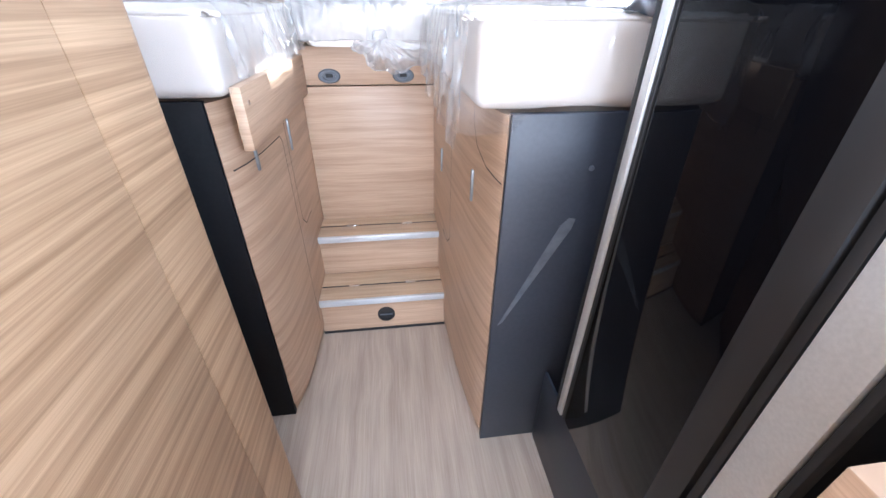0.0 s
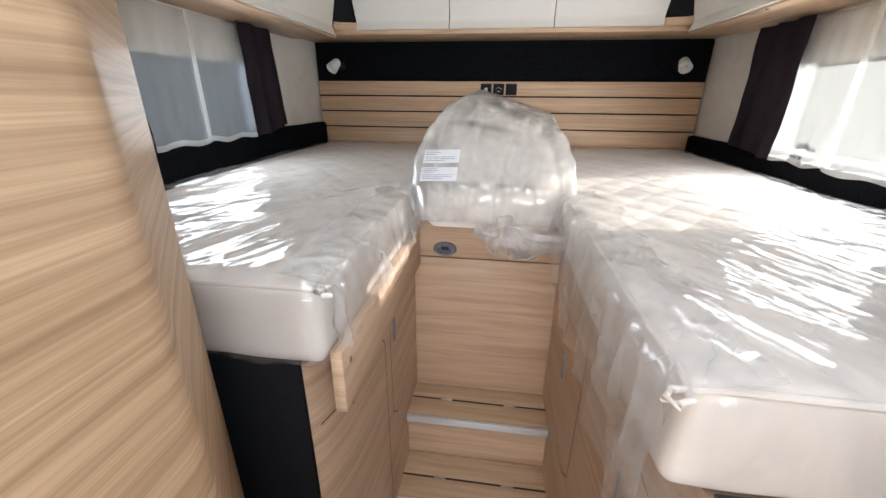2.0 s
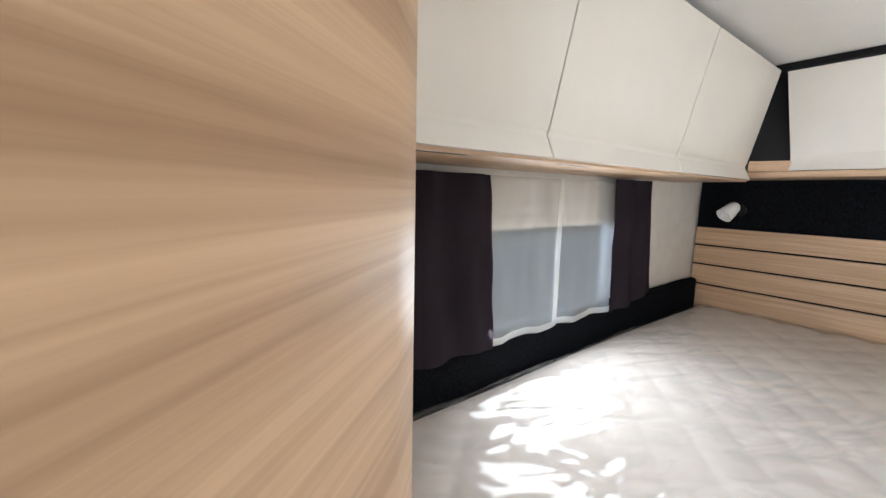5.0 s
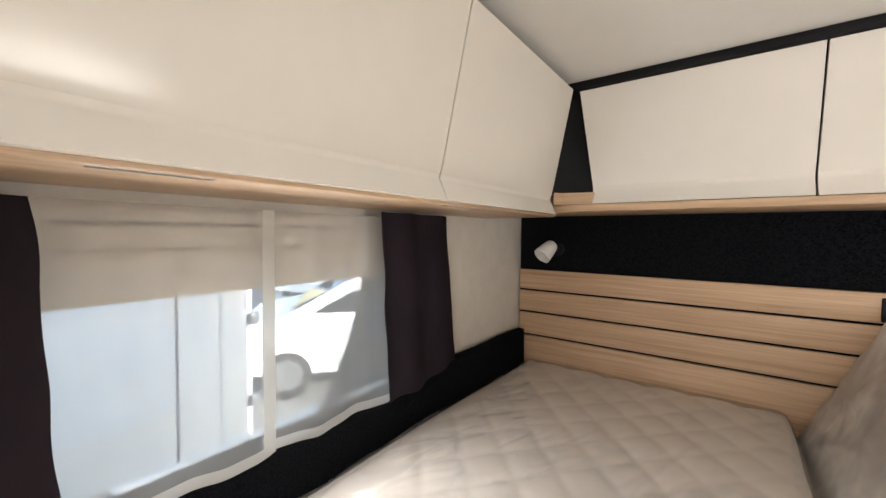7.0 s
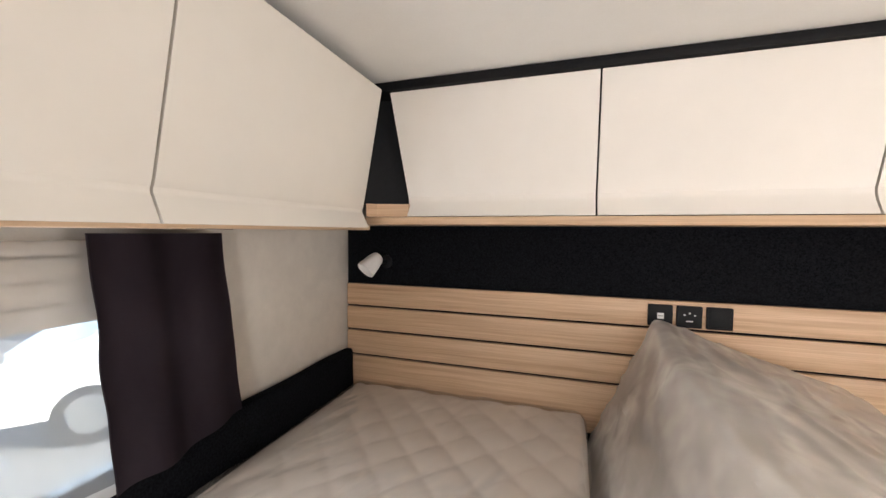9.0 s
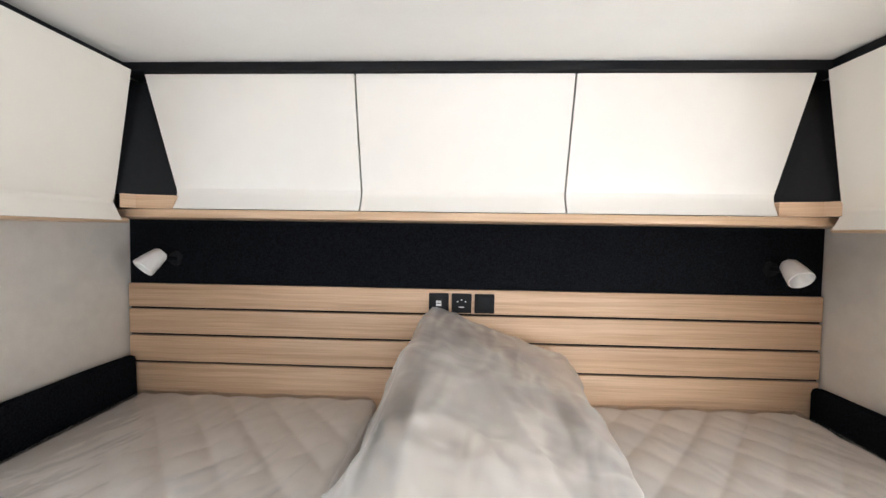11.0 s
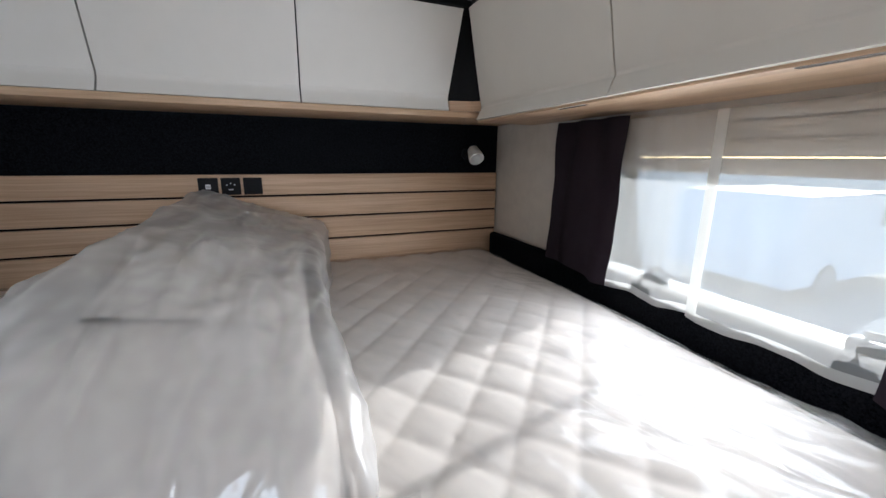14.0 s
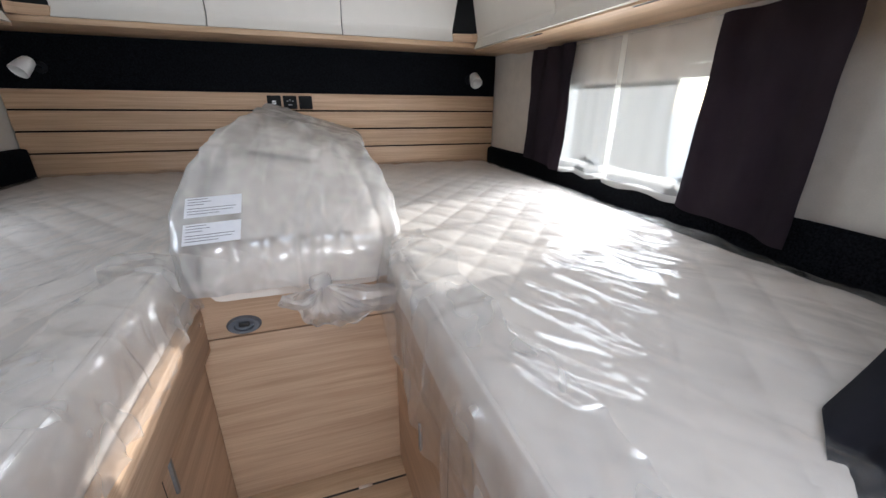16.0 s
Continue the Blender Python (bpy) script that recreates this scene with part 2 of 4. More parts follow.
FILM = film_material("clear_polythene", 0.09, 0.10, 1.5, 0.35, 0.0, 0.06, 0.007, 1.3)
FILM_RIGHT = film_material("clear_polythene_right", 0.05, 0.10, 0.75, -0.45, 2.2, 0.06, 0.010, 1.6)
BAG = film_material("clear_polythene_bag", 0.32, 0.26, 1.8, 0.15, 0.3, 0.07, 0.010, 1.5)
LOOSE_FILM = film_material("creased_loose_polythene", 0.13, 0.20, 1.2, 0.5, 1.1, 0.07, 0.007, 1.2)
PANE = bpy.data.materials.new("acrylic_pane")
PANE.use_nodes = True
pt = PANE.node_tree
ptr, pgl, pmx, pfr = (pt.nodes.new(n) for n in ("ShaderNodeBsdfTransparent", "ShaderNodeBsdfGlossy", "ShaderNodeMixShader", "ShaderNodeFresnel"))
ptr.inputs["Color"].default_value = (0.9, 0.95, 0.98, 1)
pgl.inputs["Roughness"].default_value = 0.02
pt.links.new(pfr.outputs[0], pmx.inputs[0])
pt.links.new(ptr.outputs[0], pmx.inputs[1])
pt.links.new(pgl.outputs[0], pmx.inputs[2])
pt.links.new(pmx.outputs[0], pt.nodes["Material Output"].inputs["Surface"])

# ---- mesh helpers ----


def thing(name, at, label, category, group="", kind=""):
    ob = new(name)
    ob.location = at
    ob.empty_display_size = 0.1
    return tagged(ob, label, category, group, kind)


def origin_of(ob):
    o = Vector((0, 0, 0))
    while ob is not None:
        o += ob.location
        ob = ob.parent
    return o


def part(name, bm, material, parent=None, label="", smooth=True):
    """Links a bmesh, given in world metres, as one mesh object under a thing or a part."""
    if parent is not None:
        bmesh.ops.translate(bm, vec=-origin_of(parent), verts=bm.verts)
    bmesh.ops.recalc_face_normals(bm, faces=bm.faces)
    me = bpy.data.meshes.new(name)
    bm.to_mesh(me)
    bm.free()
    me.materials.append(material)
    if smooth:
        me.polygons.foreach_set("use_smooth", [True] * len(me.polygons))
        me.set_sharp_from_angle(angle=radians(35))
    ob = new(name, me)
    ob.parent = parent
    return tagged(ob, label)


def whole(name, bm, material, label, category, group="", kind="", smooth=True):
    return tagged(part(name, bm, material, None, "", smooth), label, category, group, kind)


def box(lo, hi, r=0.0, bm=None, seg=2):
    bm = bm or bmesh.new()
    made = bmesh.ops.create_cube(bm, size=1.0)["verts"]
    lo, hi = Vector(lo), Vector(hi)
    for v in made:
        v.co = Vector([lo[i] + (v.co[i] + 0.5) * (hi[i] - lo[i]) for i in range(3)])
    if r:
        edges = list({e for v in made for e in v.link_edges})
        bmesh.ops.bevel(bm, geom=edges, offset=r, segments=seg, profile=0.5, affect="EDGES")
    return bm


def prism(outline, z0, z1, r=0.0, axis="z"):
    """An outline extruded between two levels: (x, y) along z, (y, z) along x, or (x, z) along y."""
    bm = bmesh.new()
    put = {"z": lambda a, b, c: (a, b, c), "x": lambda a, b, c: (c, a, b), "y": lambda a, b, c: (a, c, b)}[axis]
    low = [bm.verts.new(put(a, b, z0)) for a, b in outline]
    top = [bm.verts.new(put(a, b, z1)) for a, b in outline]
    n = len(outline)
    bm.faces.new(low[::-1])
    bm.faces.new(top)
    for i in range(n):
        bm.faces.new((low[i], low[(i + 1) % n], top[(i + 1) % n], top[i]))
    if r:
        es = [e for e in bm.edges if len(e.link_faces) == 2 and e.calc_face_angle(0) > 0.6]
        bmesh.ops.bevel(bm, geom=es, offset=r, segments=2, profile=0.5, affect="EDGES")
    return bm


def sheet(f, nu, nv):
    """A grid surface f(u, v) with u, v in 0..1."""
    bm = bmesh.new()
    g = [[bm.verts.new(f(i / nu, j / nv)) for j in range(nv + 1)] for i in range(nu + 1)]
    for i in range(nu):
        for j in range(nv):
            bm.faces.new((g[i][j], g[i + 1][j], g[i + 1][j + 1], g[i][j + 1]))
    return bm


def soft_box(lo, hi, r, step, shift=None, skip_bottom=False):
    """A padded block: a rounded box as a dense net of verts, moved by shift(point, normal)."""
    lo, hi = Vector(lo), Vector(hi)
    size = hi - lo
    seen, bm = {}, bmesh.new()
    n = [max(2, int(round(s / step))) for s in size]

    def vert(idx):
        if idx not in seen:
            p = Vector([lo[i] + size[i] * idx[i] / n[i] for i in range(3)])
            rr = min(r, *(s / 2 - 1e-4 for s in size))
            inner = Vector([min(max(p[i], lo[i] + rr), hi[i] - rr) for i in range(3)])
            d = p - inner
            nrm = d.normalized() if d.length > 1e-9 else Vector((0, 0, 1))
            q = inner + nrm * rr
            seen[idx] = bm.verts.new(q + (shift(q, nrm) if shift else Vector((0, 0, 0))))
        return seen[idx]

    for ax in range(3):
        a, b = [i for i in range(3) if i != ax]
        for side in (0, n[ax]):
            if skip_bottom and ax == 2 and side == 0:
                continue
            for i in range(n[a]):
                for j in range(n[b]):
                    q = []
                    for di, dj in ((0, 0), (1, 0), (1, 1), (0, 1)):
                        idx = [0, 0, 0]
                        idx[ax], idx[a], idx[b] = side, i + di, j + dj
                        q.append(vert(tuple(idx)))
                    bm.faces.new(q)
    return bm


def tube(points, radius, sides=10, bm=None):
    bm = bm or bmesh.new()
    rings = []
    for k, p in enumerate(points):
        p = Vector(p)
        d = (Vector(points[min(k + 1, len(points) - 1)]) - Vector(points[max(k - 1, 0)])).normalized()
        u = d.orthogonal().normalized()
        w = d.cross(u)
        rad = radius[k] if isinstance(radius, (list, tuple)) else radius
        rings.append([bm.verts.new(p + (u * math.cos(a) + w * math.sin(a)) * rad) for a in [2 * math.pi * i / sides for i in range(sides)]])
    for a, b in zip(rings, rings[1:]):
        for i in range(sides):
            bm.faces.new((a[i], a[(i + 1) % sides], b[(i + 1) % sides], b[i]))
    bm.faces.new(rings[0][::-1])
    bm.faces.new(rings[-1])
    return bm


def lathe(axis_at, axis_way, profile, sides=28):
    """A turned shape: (distance along the axis, radius) pairs."""
    bm = bmesh.new()
    d = Vector(axis_way).normalized()
    u = d.orthogonal().normalized()
    w = d.cross(u)
    rings = [[bm.verts.new(Vector(axis_at) + d * h + (u * math.cos(a) + w * math.sin(a)) * max(rad, 1e-4)) for a in [2 * math.pi * i / sides for i in range(sides)]] for h, rad in profile]
    for a, b in zip(rings, rings[1:]):
        for i in range(sides):
            bm.faces.new((a[i], a[(i + 1) % sides], b[(i + 1) % sides], b[i]))
    return bm


def ridge(p, k=1.0):
    """Sharp crest noise, 0..1."""
    return (1 - abs(noise.noise(p * k))) ** 7


# ---- structure ----
WX, CEIL_Z, BACK_Y, FRONT_Y = 1.06, 2.090, 3.03, -4.0
whole("floor", box((-1.2, FRONT_Y - 0.1, -0.06), (1.2, 3.1, 0.0)), FLOOR, "pale greyish oak vinyl floor of the aisle", "floor", kind="structure")


def wall_with_window(name, x0, x1, y0, y1, holes, label):
    bm = bmesh.new()
    ys = [y0]
    for a, b, z0, z1 in holes:
        box((x0, ys[-1], -0.02), (x1, a, 2.2), bm=bm)
        box((x0, a, -0.02), (x1, b, z0), bm=bm)
        box((x0, a, z1), (x1, b, 2.2), bm=bm)
        ys.append(b)
    box((x0, ys[-1], -0.02), (x1, y1, 2.2), bm=bm)
    return whole(name, bm, WALL, label, "wall", kind="structure", smooth=False)


WIN = (1.48, 2.40, 1.25, 1.65)
# The holes at negative y are out of view, added to let light in.
wall_with_window("wall_left", -1.14, -WX, FRONT_Y, 3.10, [(-2.6, -1.5, 1.0, 1.6), WIN], "cream foil-covered side wall with a window")
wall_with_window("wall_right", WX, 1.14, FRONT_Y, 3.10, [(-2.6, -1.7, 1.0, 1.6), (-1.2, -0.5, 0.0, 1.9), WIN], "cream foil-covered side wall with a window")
whole("wall_rear", box((-WX, BACK_Y, 0), (WX, 3.10, 2.2)), WALL, "cream rear wall behind the headboard", "wall", kind="structure")
# Unseen closing wall, with an opening added round the front fill lamp.
fw = bmesh.new()
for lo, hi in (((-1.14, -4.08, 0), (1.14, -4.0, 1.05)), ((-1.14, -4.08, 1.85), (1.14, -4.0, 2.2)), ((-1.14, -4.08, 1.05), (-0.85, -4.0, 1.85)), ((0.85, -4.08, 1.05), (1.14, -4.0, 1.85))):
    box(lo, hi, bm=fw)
whole("wall_front", fw, WALL, "plain unseen front wall with an opening added for light", "wall", kind="structure")
cb = bmesh.new()
# Hole added out of view in the ceiling, below the overhead fill lamp.
ROOF_HOLE = (-0.33, 0.33, 0.32, 0.98)
for lo, hi in (((-1.14, FRONT_Y - 0.08, CEIL_Z), (1.14, ROOF_HOLE[2], 2.2)), ((-1.14, ROOF_HOLE[3], CEIL_Z), (1.14, 3.10, 2.2)), ((-1.14, ROOF_HOLE[2], CEIL_Z), (ROOF_HOLE[0], ROOF_HOLE[3], 2.2)), ((ROOF_HOLE[1], ROOF_HOLE[2], CEIL_Z), (1.14, ROOF_HOLE[3], 2.2))):
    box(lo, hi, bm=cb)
whole("ceiling", cb, CEIL, "plain white foil ceiling with an unseen opening added for light", "ceiling", kind="structure")

# ---- windows with voile and curtains ----


def window(name, s):
    """s: -1 on the left wall, 1 on the right."""
    y0, y1, z0, z1 = WIN
    w = thing(name, (s * 1.1, 1.95, z0), "white framed camper window with raised pleated blind", "window", kind="structure")
    fr = bmesh.new()
    for lo, hi in (((y0, z0), (y1, z0 + 0.035)), ((y0, z1 - 0.03), (y1, z1)), ((y0, z0 + 0.035), (y0 + 0.035, z1 - 0.03)), ((y1 - 0.035, z0 + 0.035), (y1, z1 - 0.03))):
        xs = sorted((s * 1.052, s * 1.135))
        box((xs[0], lo[0], lo[1]), (xs[1], hi[0], hi[1]), 0.004, fr)
    part("window_frame", fr, WHITE_PLASTIC, w)
    xs = sorted((s * 1.105, s * 1.111))
    pane = part("pane", box((xs[0], y0 + 0.03, z0 + 0.03), (xs[1], y1 - 0.03, z1 - 0.025)), PANE, w, "clear acrylic pane")
    pane.visible_shadow = False
    bl = bmesh.new()
    for k in range(3):
        xs = sorted((s * (1.046 - 0.003 * (k % 2)), s * 1.062))
        box((xs[0], y0 - 0.01, 1.575 + 0.036 * k), (xs[1], y1 + 0.01, 1.609 + 0.036 * k), 0.003, bl)
    part("blind", bl, WALL, w, "cream pleated blind pushed up")
    xs = sorted((s * 1.043, s * 1.0605))
    part("blind_cassette", box((xs[0], y0 - 0.03, 1.685), (xs[1], y1 + 0.03, 1.705), 0.006), WALL, w)
    for yy in (1.74, 2.16):
        h = part("handle", box((min(s * 1.06, s * 1.10), yy - 0.028, 1.283), (max(s * 1.06, s * 1.10), yy + 0.028, 1.308), 0.008), GREY_PLASTIC, w)
        part("lever", tube([(s * 1.055, yy, 1.302), (s * 1.045, yy - 0.005, 1.325), (s * 1.04, yy - 0.04, 1.330), (s * 1.04, yy - 0.085, 1.320)], [0.007, 0.008, 0.008, 0.005]), GREY_PLASTIC, h)
    return w


window("window_1", -1)
window("window_2", 1)


def curtain(name, s, y0, y1, ztop, zb0, zb1, label, folds, x=1.022, seed=0.0, skew=(0.0, 0.0)):
    def f(u, v):
        y = y0 + (y1 - y0) * u
        zb = zb0 + (zb1 - zb0) * u
        z = ztop + (zb - ztop) * v + 0.004 * math.sin(u * 9 + seed) * v
        y += v * (skew[0] + (skew[1] - skew[0]) * u) + 0.008 * noise.noise(Vector((seed, v * 4, u * 2)))
        d = 0.010 * math.sin(u * folds * 2 * math.pi + seed) * (0.35 + 0.65 * (1 - 0.4 * v)) + 0.010 * noise.noise(Vector((u * 4 + seed, v * 2.5, 1.0)))
        return (s * (x + d), y, z)
    return whole(name, thick(sheet(f, 46, 30), 0.003), CURTAIN, label, "curtain", "dark window curtains")


def thick(bm, t):
    bmesh.ops.recalc_face_normals(bm, faces=bm.faces)
    bmesh.ops.solidify(bm, geom=bm.faces[:], thickness=t)
    return bm


curtain("curtain", -1, 2.190, 2.437, 1.718, 1.294, 1.332, "short plum-grey curtain hanging at the rear of a window", 2.2, 0.990, 0.4, (0.035, 0.035))
curtain("curtain", -1, 1.437, 1.686, 1.708, 1.305, 1.298, "wide plum-grey curtain hanging beside the voile", 2.0, 0.990, 1.7, (0.02, 0.02))
curtain("curtain", 1, 2.225, 2.488, 1.712, 1.255, 1.282, "short plum-grey curtain hanging at the rear of a sunlit window", 2.2, 0.988, 2.6, (0.02, 0.02))
curtain("curtain", 1, 1.415, 1.675, 1.702, 1.222, 1.250, "wide plum-grey curtain with sunlight on its edge", 2.4, 0.984, 3.9, (0.0, 0.015))


def voile(s, y0, y1, ztop, zb, x, seed):
    def f(u, v):
        y = y0 + (y1 - y0) * u
        z = ztop + (zb + 0.005 * math.sin(u * 11 + seed) - 0.012 * u * (1 - u) - ztop) * v
        d = 0.0015 * math.sin(u * 30 + seed) + 0.004 * noise.noise(Vector((u * 3, v * 2, seed)))
        return (s * (x + d), y, z)
    ob = whole("voile_curtain", sheet(f, 40, 24), SHEER, "sheer white voile panel over the window", "curtain", "voile panels")
    def hem(a, b, vv):
        return lambda u, v: f(a + (b - a) * u, vv[0] + (vv[1] - vv[0]) * v)
    h1 = sheet(lambda u, v: tuple(Vector(hem(0, 1, (0.955, 1.0))(u, v)) - Vector((s * 0.002, 0, 0))), 40, 2)
    part("hem", h1, HEM, ob)
    e = (0.93, 1.0) if seed > 1 else (0.0, 0.07)
    part("side_hem", sheet(lambda u, v: tuple(Vector(hem(e[0], e[1], (0, 0.955))(u, v)) - Vector((s * 0.002, 0, 0))), 3, 24), HEM, ob)


voile(-1, 1.655, 1.965, 1.708, 1.300, 1.006, 2.0)
voile(-1, 1.945, 2.24, 1.708, 1.300, 1.009, 0.5)
voile(1, 1.65, 2.015, 1.705, 1.252, 1.005, 2.0)
voile(1, 1.995, 2.27, 1.705, 1.256, 1.008, 0.5)

# ---- beds ----
FOOT_L, FOOT_R = 1.178, 1.012


def smooth_outline(pts, n=6):
    out = []
    for k in range(len(pts) - 1):
        p0, p1, p2, p3 = (Vector(pts[max(0, min(len(pts) - 1, k + d))]) for d in (-1, 0, 1, 2))
        for i in range(n):
            t = i / n
            out.append(tuple(0.5 * (2 * p1 + (p2 - p0) * t + (2 * p0 - 5 * p1 + 4 * p2 - p3) * t * t + (3 * p1 - p0 - 3 * p2 + p3) * t ** 3)))
    out.append(tuple(pts[-1]))
    return out


left_face = smooth_outline([(-0.312, FOOT_L + 0.004), (-0.296, 1.215), (-0.278, 1.30), (-0.266, 1.45), (-0.263, 1.60), (-0.263, 1.897)])
right_face = smooth_outline([(0.286, FOOT_R + 0.004), (0.276, 1.06), (0.262, 1.17), (0.250, 1.35), (0.242, 1.60), (0.240, 1.897)])


def bed_base(s, face, foot, label, panel_mat, panel_label, x_in):
    b = thing("bed_cabinet", (s * 0.6, 2.0, 0), label, "bed base")
    wall_x = s * (WX - 0.003)
    out = face + [(face[-1][0], 3.0), (wall_x, 3.0), (wall_x, foot + 0.02), (face[0][0] + s * 0.01, foot + 0.02)]
    part("body", prism(out, 0.05, 1.012), OAK, b)
    kick = [(x + s * 0.018, y) for x, y in face] + [(face[-1][0] + s * 0.018, 3.0), (wall_x, 3.0), (wall_x, foot + 0.03), (face[0][0] + s * 0.02, foot + 0.03)]
    part("toe_kick", prism(kick, 0.0, 0.05), OAK, b)
    xs = sorted((x_in, wall_x))
    part("end_panel", box((xs[0], foot, 0.0), (xs[1], foot + 0.018, 1.016), 0.002), panel_mat, b, panel_label)
    return b


def on_face(face, y):
    for (x0, y0), (x1, y1) in zip(face, face[1:]):
        if y0 <= y <= y1:
            return x0 + (x1 - x0) * (y - y0) / (y1 - y0)
    return face[0][0] if y < face[0][1] else face[-1][0]


def face_line(face, pts, s, w=0.0035):
    """A thin dark shadow gap along a line of (y, z) on the curved front."""
    bm = bmesh.new()
    for (ya, za), (yb, zb) in zip(pts, pts[1:]):
        for k in range(6):
            t0, t1 = k / 6, (k + 1) / 6
            q = []
            for t, o in ((t0, -1), (t1, -1), (t1, 1), (t0, 1)):
                y, z = ya + (yb - ya) * t, za + (zb - za) * t
                d = Vector((yb - ya, zb - za)).normalized()
                q.append((on_face(face, y) - s * 0.0012, y - d.y * w / 2 * o, z + d.x * w / 2 * o))
            bm.faces.new([bm.verts.new(p) for p in q])
    return bm


def pull(face, s, y, z, h, parent, lean=0.0):
    x = on_face(face, y)
    part("handle", box((min(x - s * 0.006, x + s * 0.004), y - 0.006, z - h / 2), (max(x - s * 0.006, x + s * 0.004), y + 0.006, z + h / 2), 0.003), GREY_METAL, parent, "recessed metal pull")


bl = bed_base(-1, left_face, FOOT_L, "oak bed base with curved cupboard front and black end panel", BLACK_TRIM, "matt black end panel", -0.316)
br = bed_base(1, right_face, FOOT_R, "oak bed base with curved cupboard front and anthracite end panel", GREY_PANEL, "anthracite end panel with a pale diagonal streak", 0.290)
part("door_gap", face_line(left_face, [(1.20, 0.86), (1.49, 0.86), (1.51, 0.84), (1.51, 0.12)], -1), RUBBER, bl)
part("door_gap", face_line(left_face, [(1.56, 0.90), (1.56, 0.55), (1.60, 0.515), (1.70, 0.515)], -1), RUBBER, bl)
pull(left_face, -1, 1.30, 0.860, 0.070, bl)
pull(left_face, -1, 1.60, 0.835, 0.10, bl)
part("door_gap", face_line(right_face, [(1.02, 0.875), (1.10, 0.885), (1.17, 0.915), (1.20, 0.96), (1.20, 1.0)], 1), RUBBER, br)
part("door_gap", face_line(right_face, [(1.45, 0.92), (1.45, 0.50), (1.50, 0.46), (1.60, 0.46)], 1), RUBBER, br)
pull(right_face, 1, 1.19, 0.805, 0.085, br)
pull(right_face, 1, 1.64, 0.72, 0.085, br)
part("screw_cap", lathe((0.469, FOOT_R, 0.906), (0, -1, 0), [(0, 0.006), (0.002, 0.006), (0.003, 0.0001)], 12), GREY_PLASTIC, br)
# Paler grey diagonal mark on the anthracite end panel.
PALE_STREAK = mottled("paler_grey_streak", (0.13, 0.14, 0.16), (0.08, 0.09, 0.105), 40, 0.6, 0.05)
part("streak", prism([(0.305, 0.49), (0.318, 0.50), (0.452, 0.765), (0.458, 0.79), (0.442, 0.793), (0.425, 0.775)], FOOT_R - 0.0006, FOOT_R - 0.0002, 0, "y"), PALE_STREAK, br, "pale diagonal streak")

rail = thing("bed_rail", (-0.25, 1.55, 0.907), "oak retaining board along the mattress edge", "bed rail")
part("board", box((-0.262, 1.19, 0.907), (-0.238, 1.895, 1.042), 0.004), OAK, rail)
part("screw", lathe((-0.238, 1.222, 1.005), (1, 0, 0), [(0, 0.006), (0.002, 0.006), (0.0025, 0.003), (0.001, 0.0001)], 12), CHROME, rail)
part("screw", lathe((-0.238, 1.86, 1.005), (1, 0, 0), [(0, 0.006), (0.002, 0.006), (0.0025, 0.003), (0.001, 0.0001)], 12), CHROME, rail)

front = thing("centre_panel", (0, 1.91, 0.378), "oak panel between the beds with two catches", "panel")
part("panel", box((-0.262, 1.902, 0.36), (0.240, 1.925, 0.931), 0.002), OAK, front)
part("flap", box((-0.262, 1.900, 0.936), (0.240, 1.923, 1.067), 0.003), OAK, front)
for x in (-0.152, 0.123):
    cbase = lathe((x, 1.900, 0.968), (0, -1, 0), [(-0.002, 0.041), (0.005, 0.041), (0.011, 0.036), (0.011, 0.024), (0.002, 0.022), (0.001, 0.0001)], 28)
    for v in cbase.verts:
        v.co.z = 0.968 + (v.co.z - 0.968) * 0.62
    catch = part("catch", cbase, GREY_PLASTIC, front, "dark grey oval catch")
    part("button", box((x - 0.013, 1.893, 0.963), (x + 0.013, 1.899, 0.975), 0.003), RUBBER, catch)
part("deck", box((-0.262, 1.925, 1.045), (0.240, 3.0, 1.066)), OAK_TREAD, front)

# ---- steps ----
st = thing("steps", (0, 1.7, 0), "two oak steps with aluminium nosings up to the beds", "steps")
for k, (y0, y1, z0, z1) in enumerate(((1.562, 1.742, 0.0, 0.180), (1.742, 1.902, 0.180, 0.372))):
    part("riser", box((-0.268, y0, z0 + (0.012 if k == 0 else 0.004)), (0.246, y0 + 0.018, z1 - 0.012), 0.001), OAK, st)
    yn = y0 - 0.022
    part("tread_flap", box((-0.266, yn + 0.012, z1 - 0.012), (0.244, yn + 0.100, z1 + 0.004), 0.002), OAK_TREAD, st)
    part("tread", box((-0.266, yn + 0.104, z1 - 0.012), (0.244, y1 + 0.0, z1 + 0.004), 0.002), OAK_TREAD, st)
    nose = part("nosing", box((-0.264, yn, z1 - 0.022), (0.242, yn + 0.014, z1 + 0.0055), 0.003), ALU, st, "ribbed aluminium nosing")
    for q in range(3):
        part("rib", box((-0.262, yn - 0.0014, z1 - 0.018 + q * 0.007), (0.240, yn + 0.001, z1 - 0.015 + q * 0.007), 0.0005), ALU, nose)
    part("seam", box((-0.265, yn + 0.0985, z1 - 0.002), (0.243, yn + 0.1055, z1 + 0.0046)), RUBBER, st, "dark joint behind the hinged flap")
    for x in (-0.13, 0.11):
        part("hinge", box((x - 0.022, yn + 0.096, z1 + 0.003), (x + 0.022, yn + 0.108, z1 + 0.0062), 0.001), CHROME, st)
part("base_strip", box((-0.268, 1.560, 0.0), (0.246, 1.575, 0.012)), RUBBER, st)
outlet = part("air_outlet", lathe((-0.002, 1.562, 0.085), (0, -1, 0), [(-0.002, 0.036), (0.006, 0.036), (0.008, 0.030), (0.002, 0.027), (0.001, 0.0001)], 32), RUBBER, st, "round black warm-air outlet")
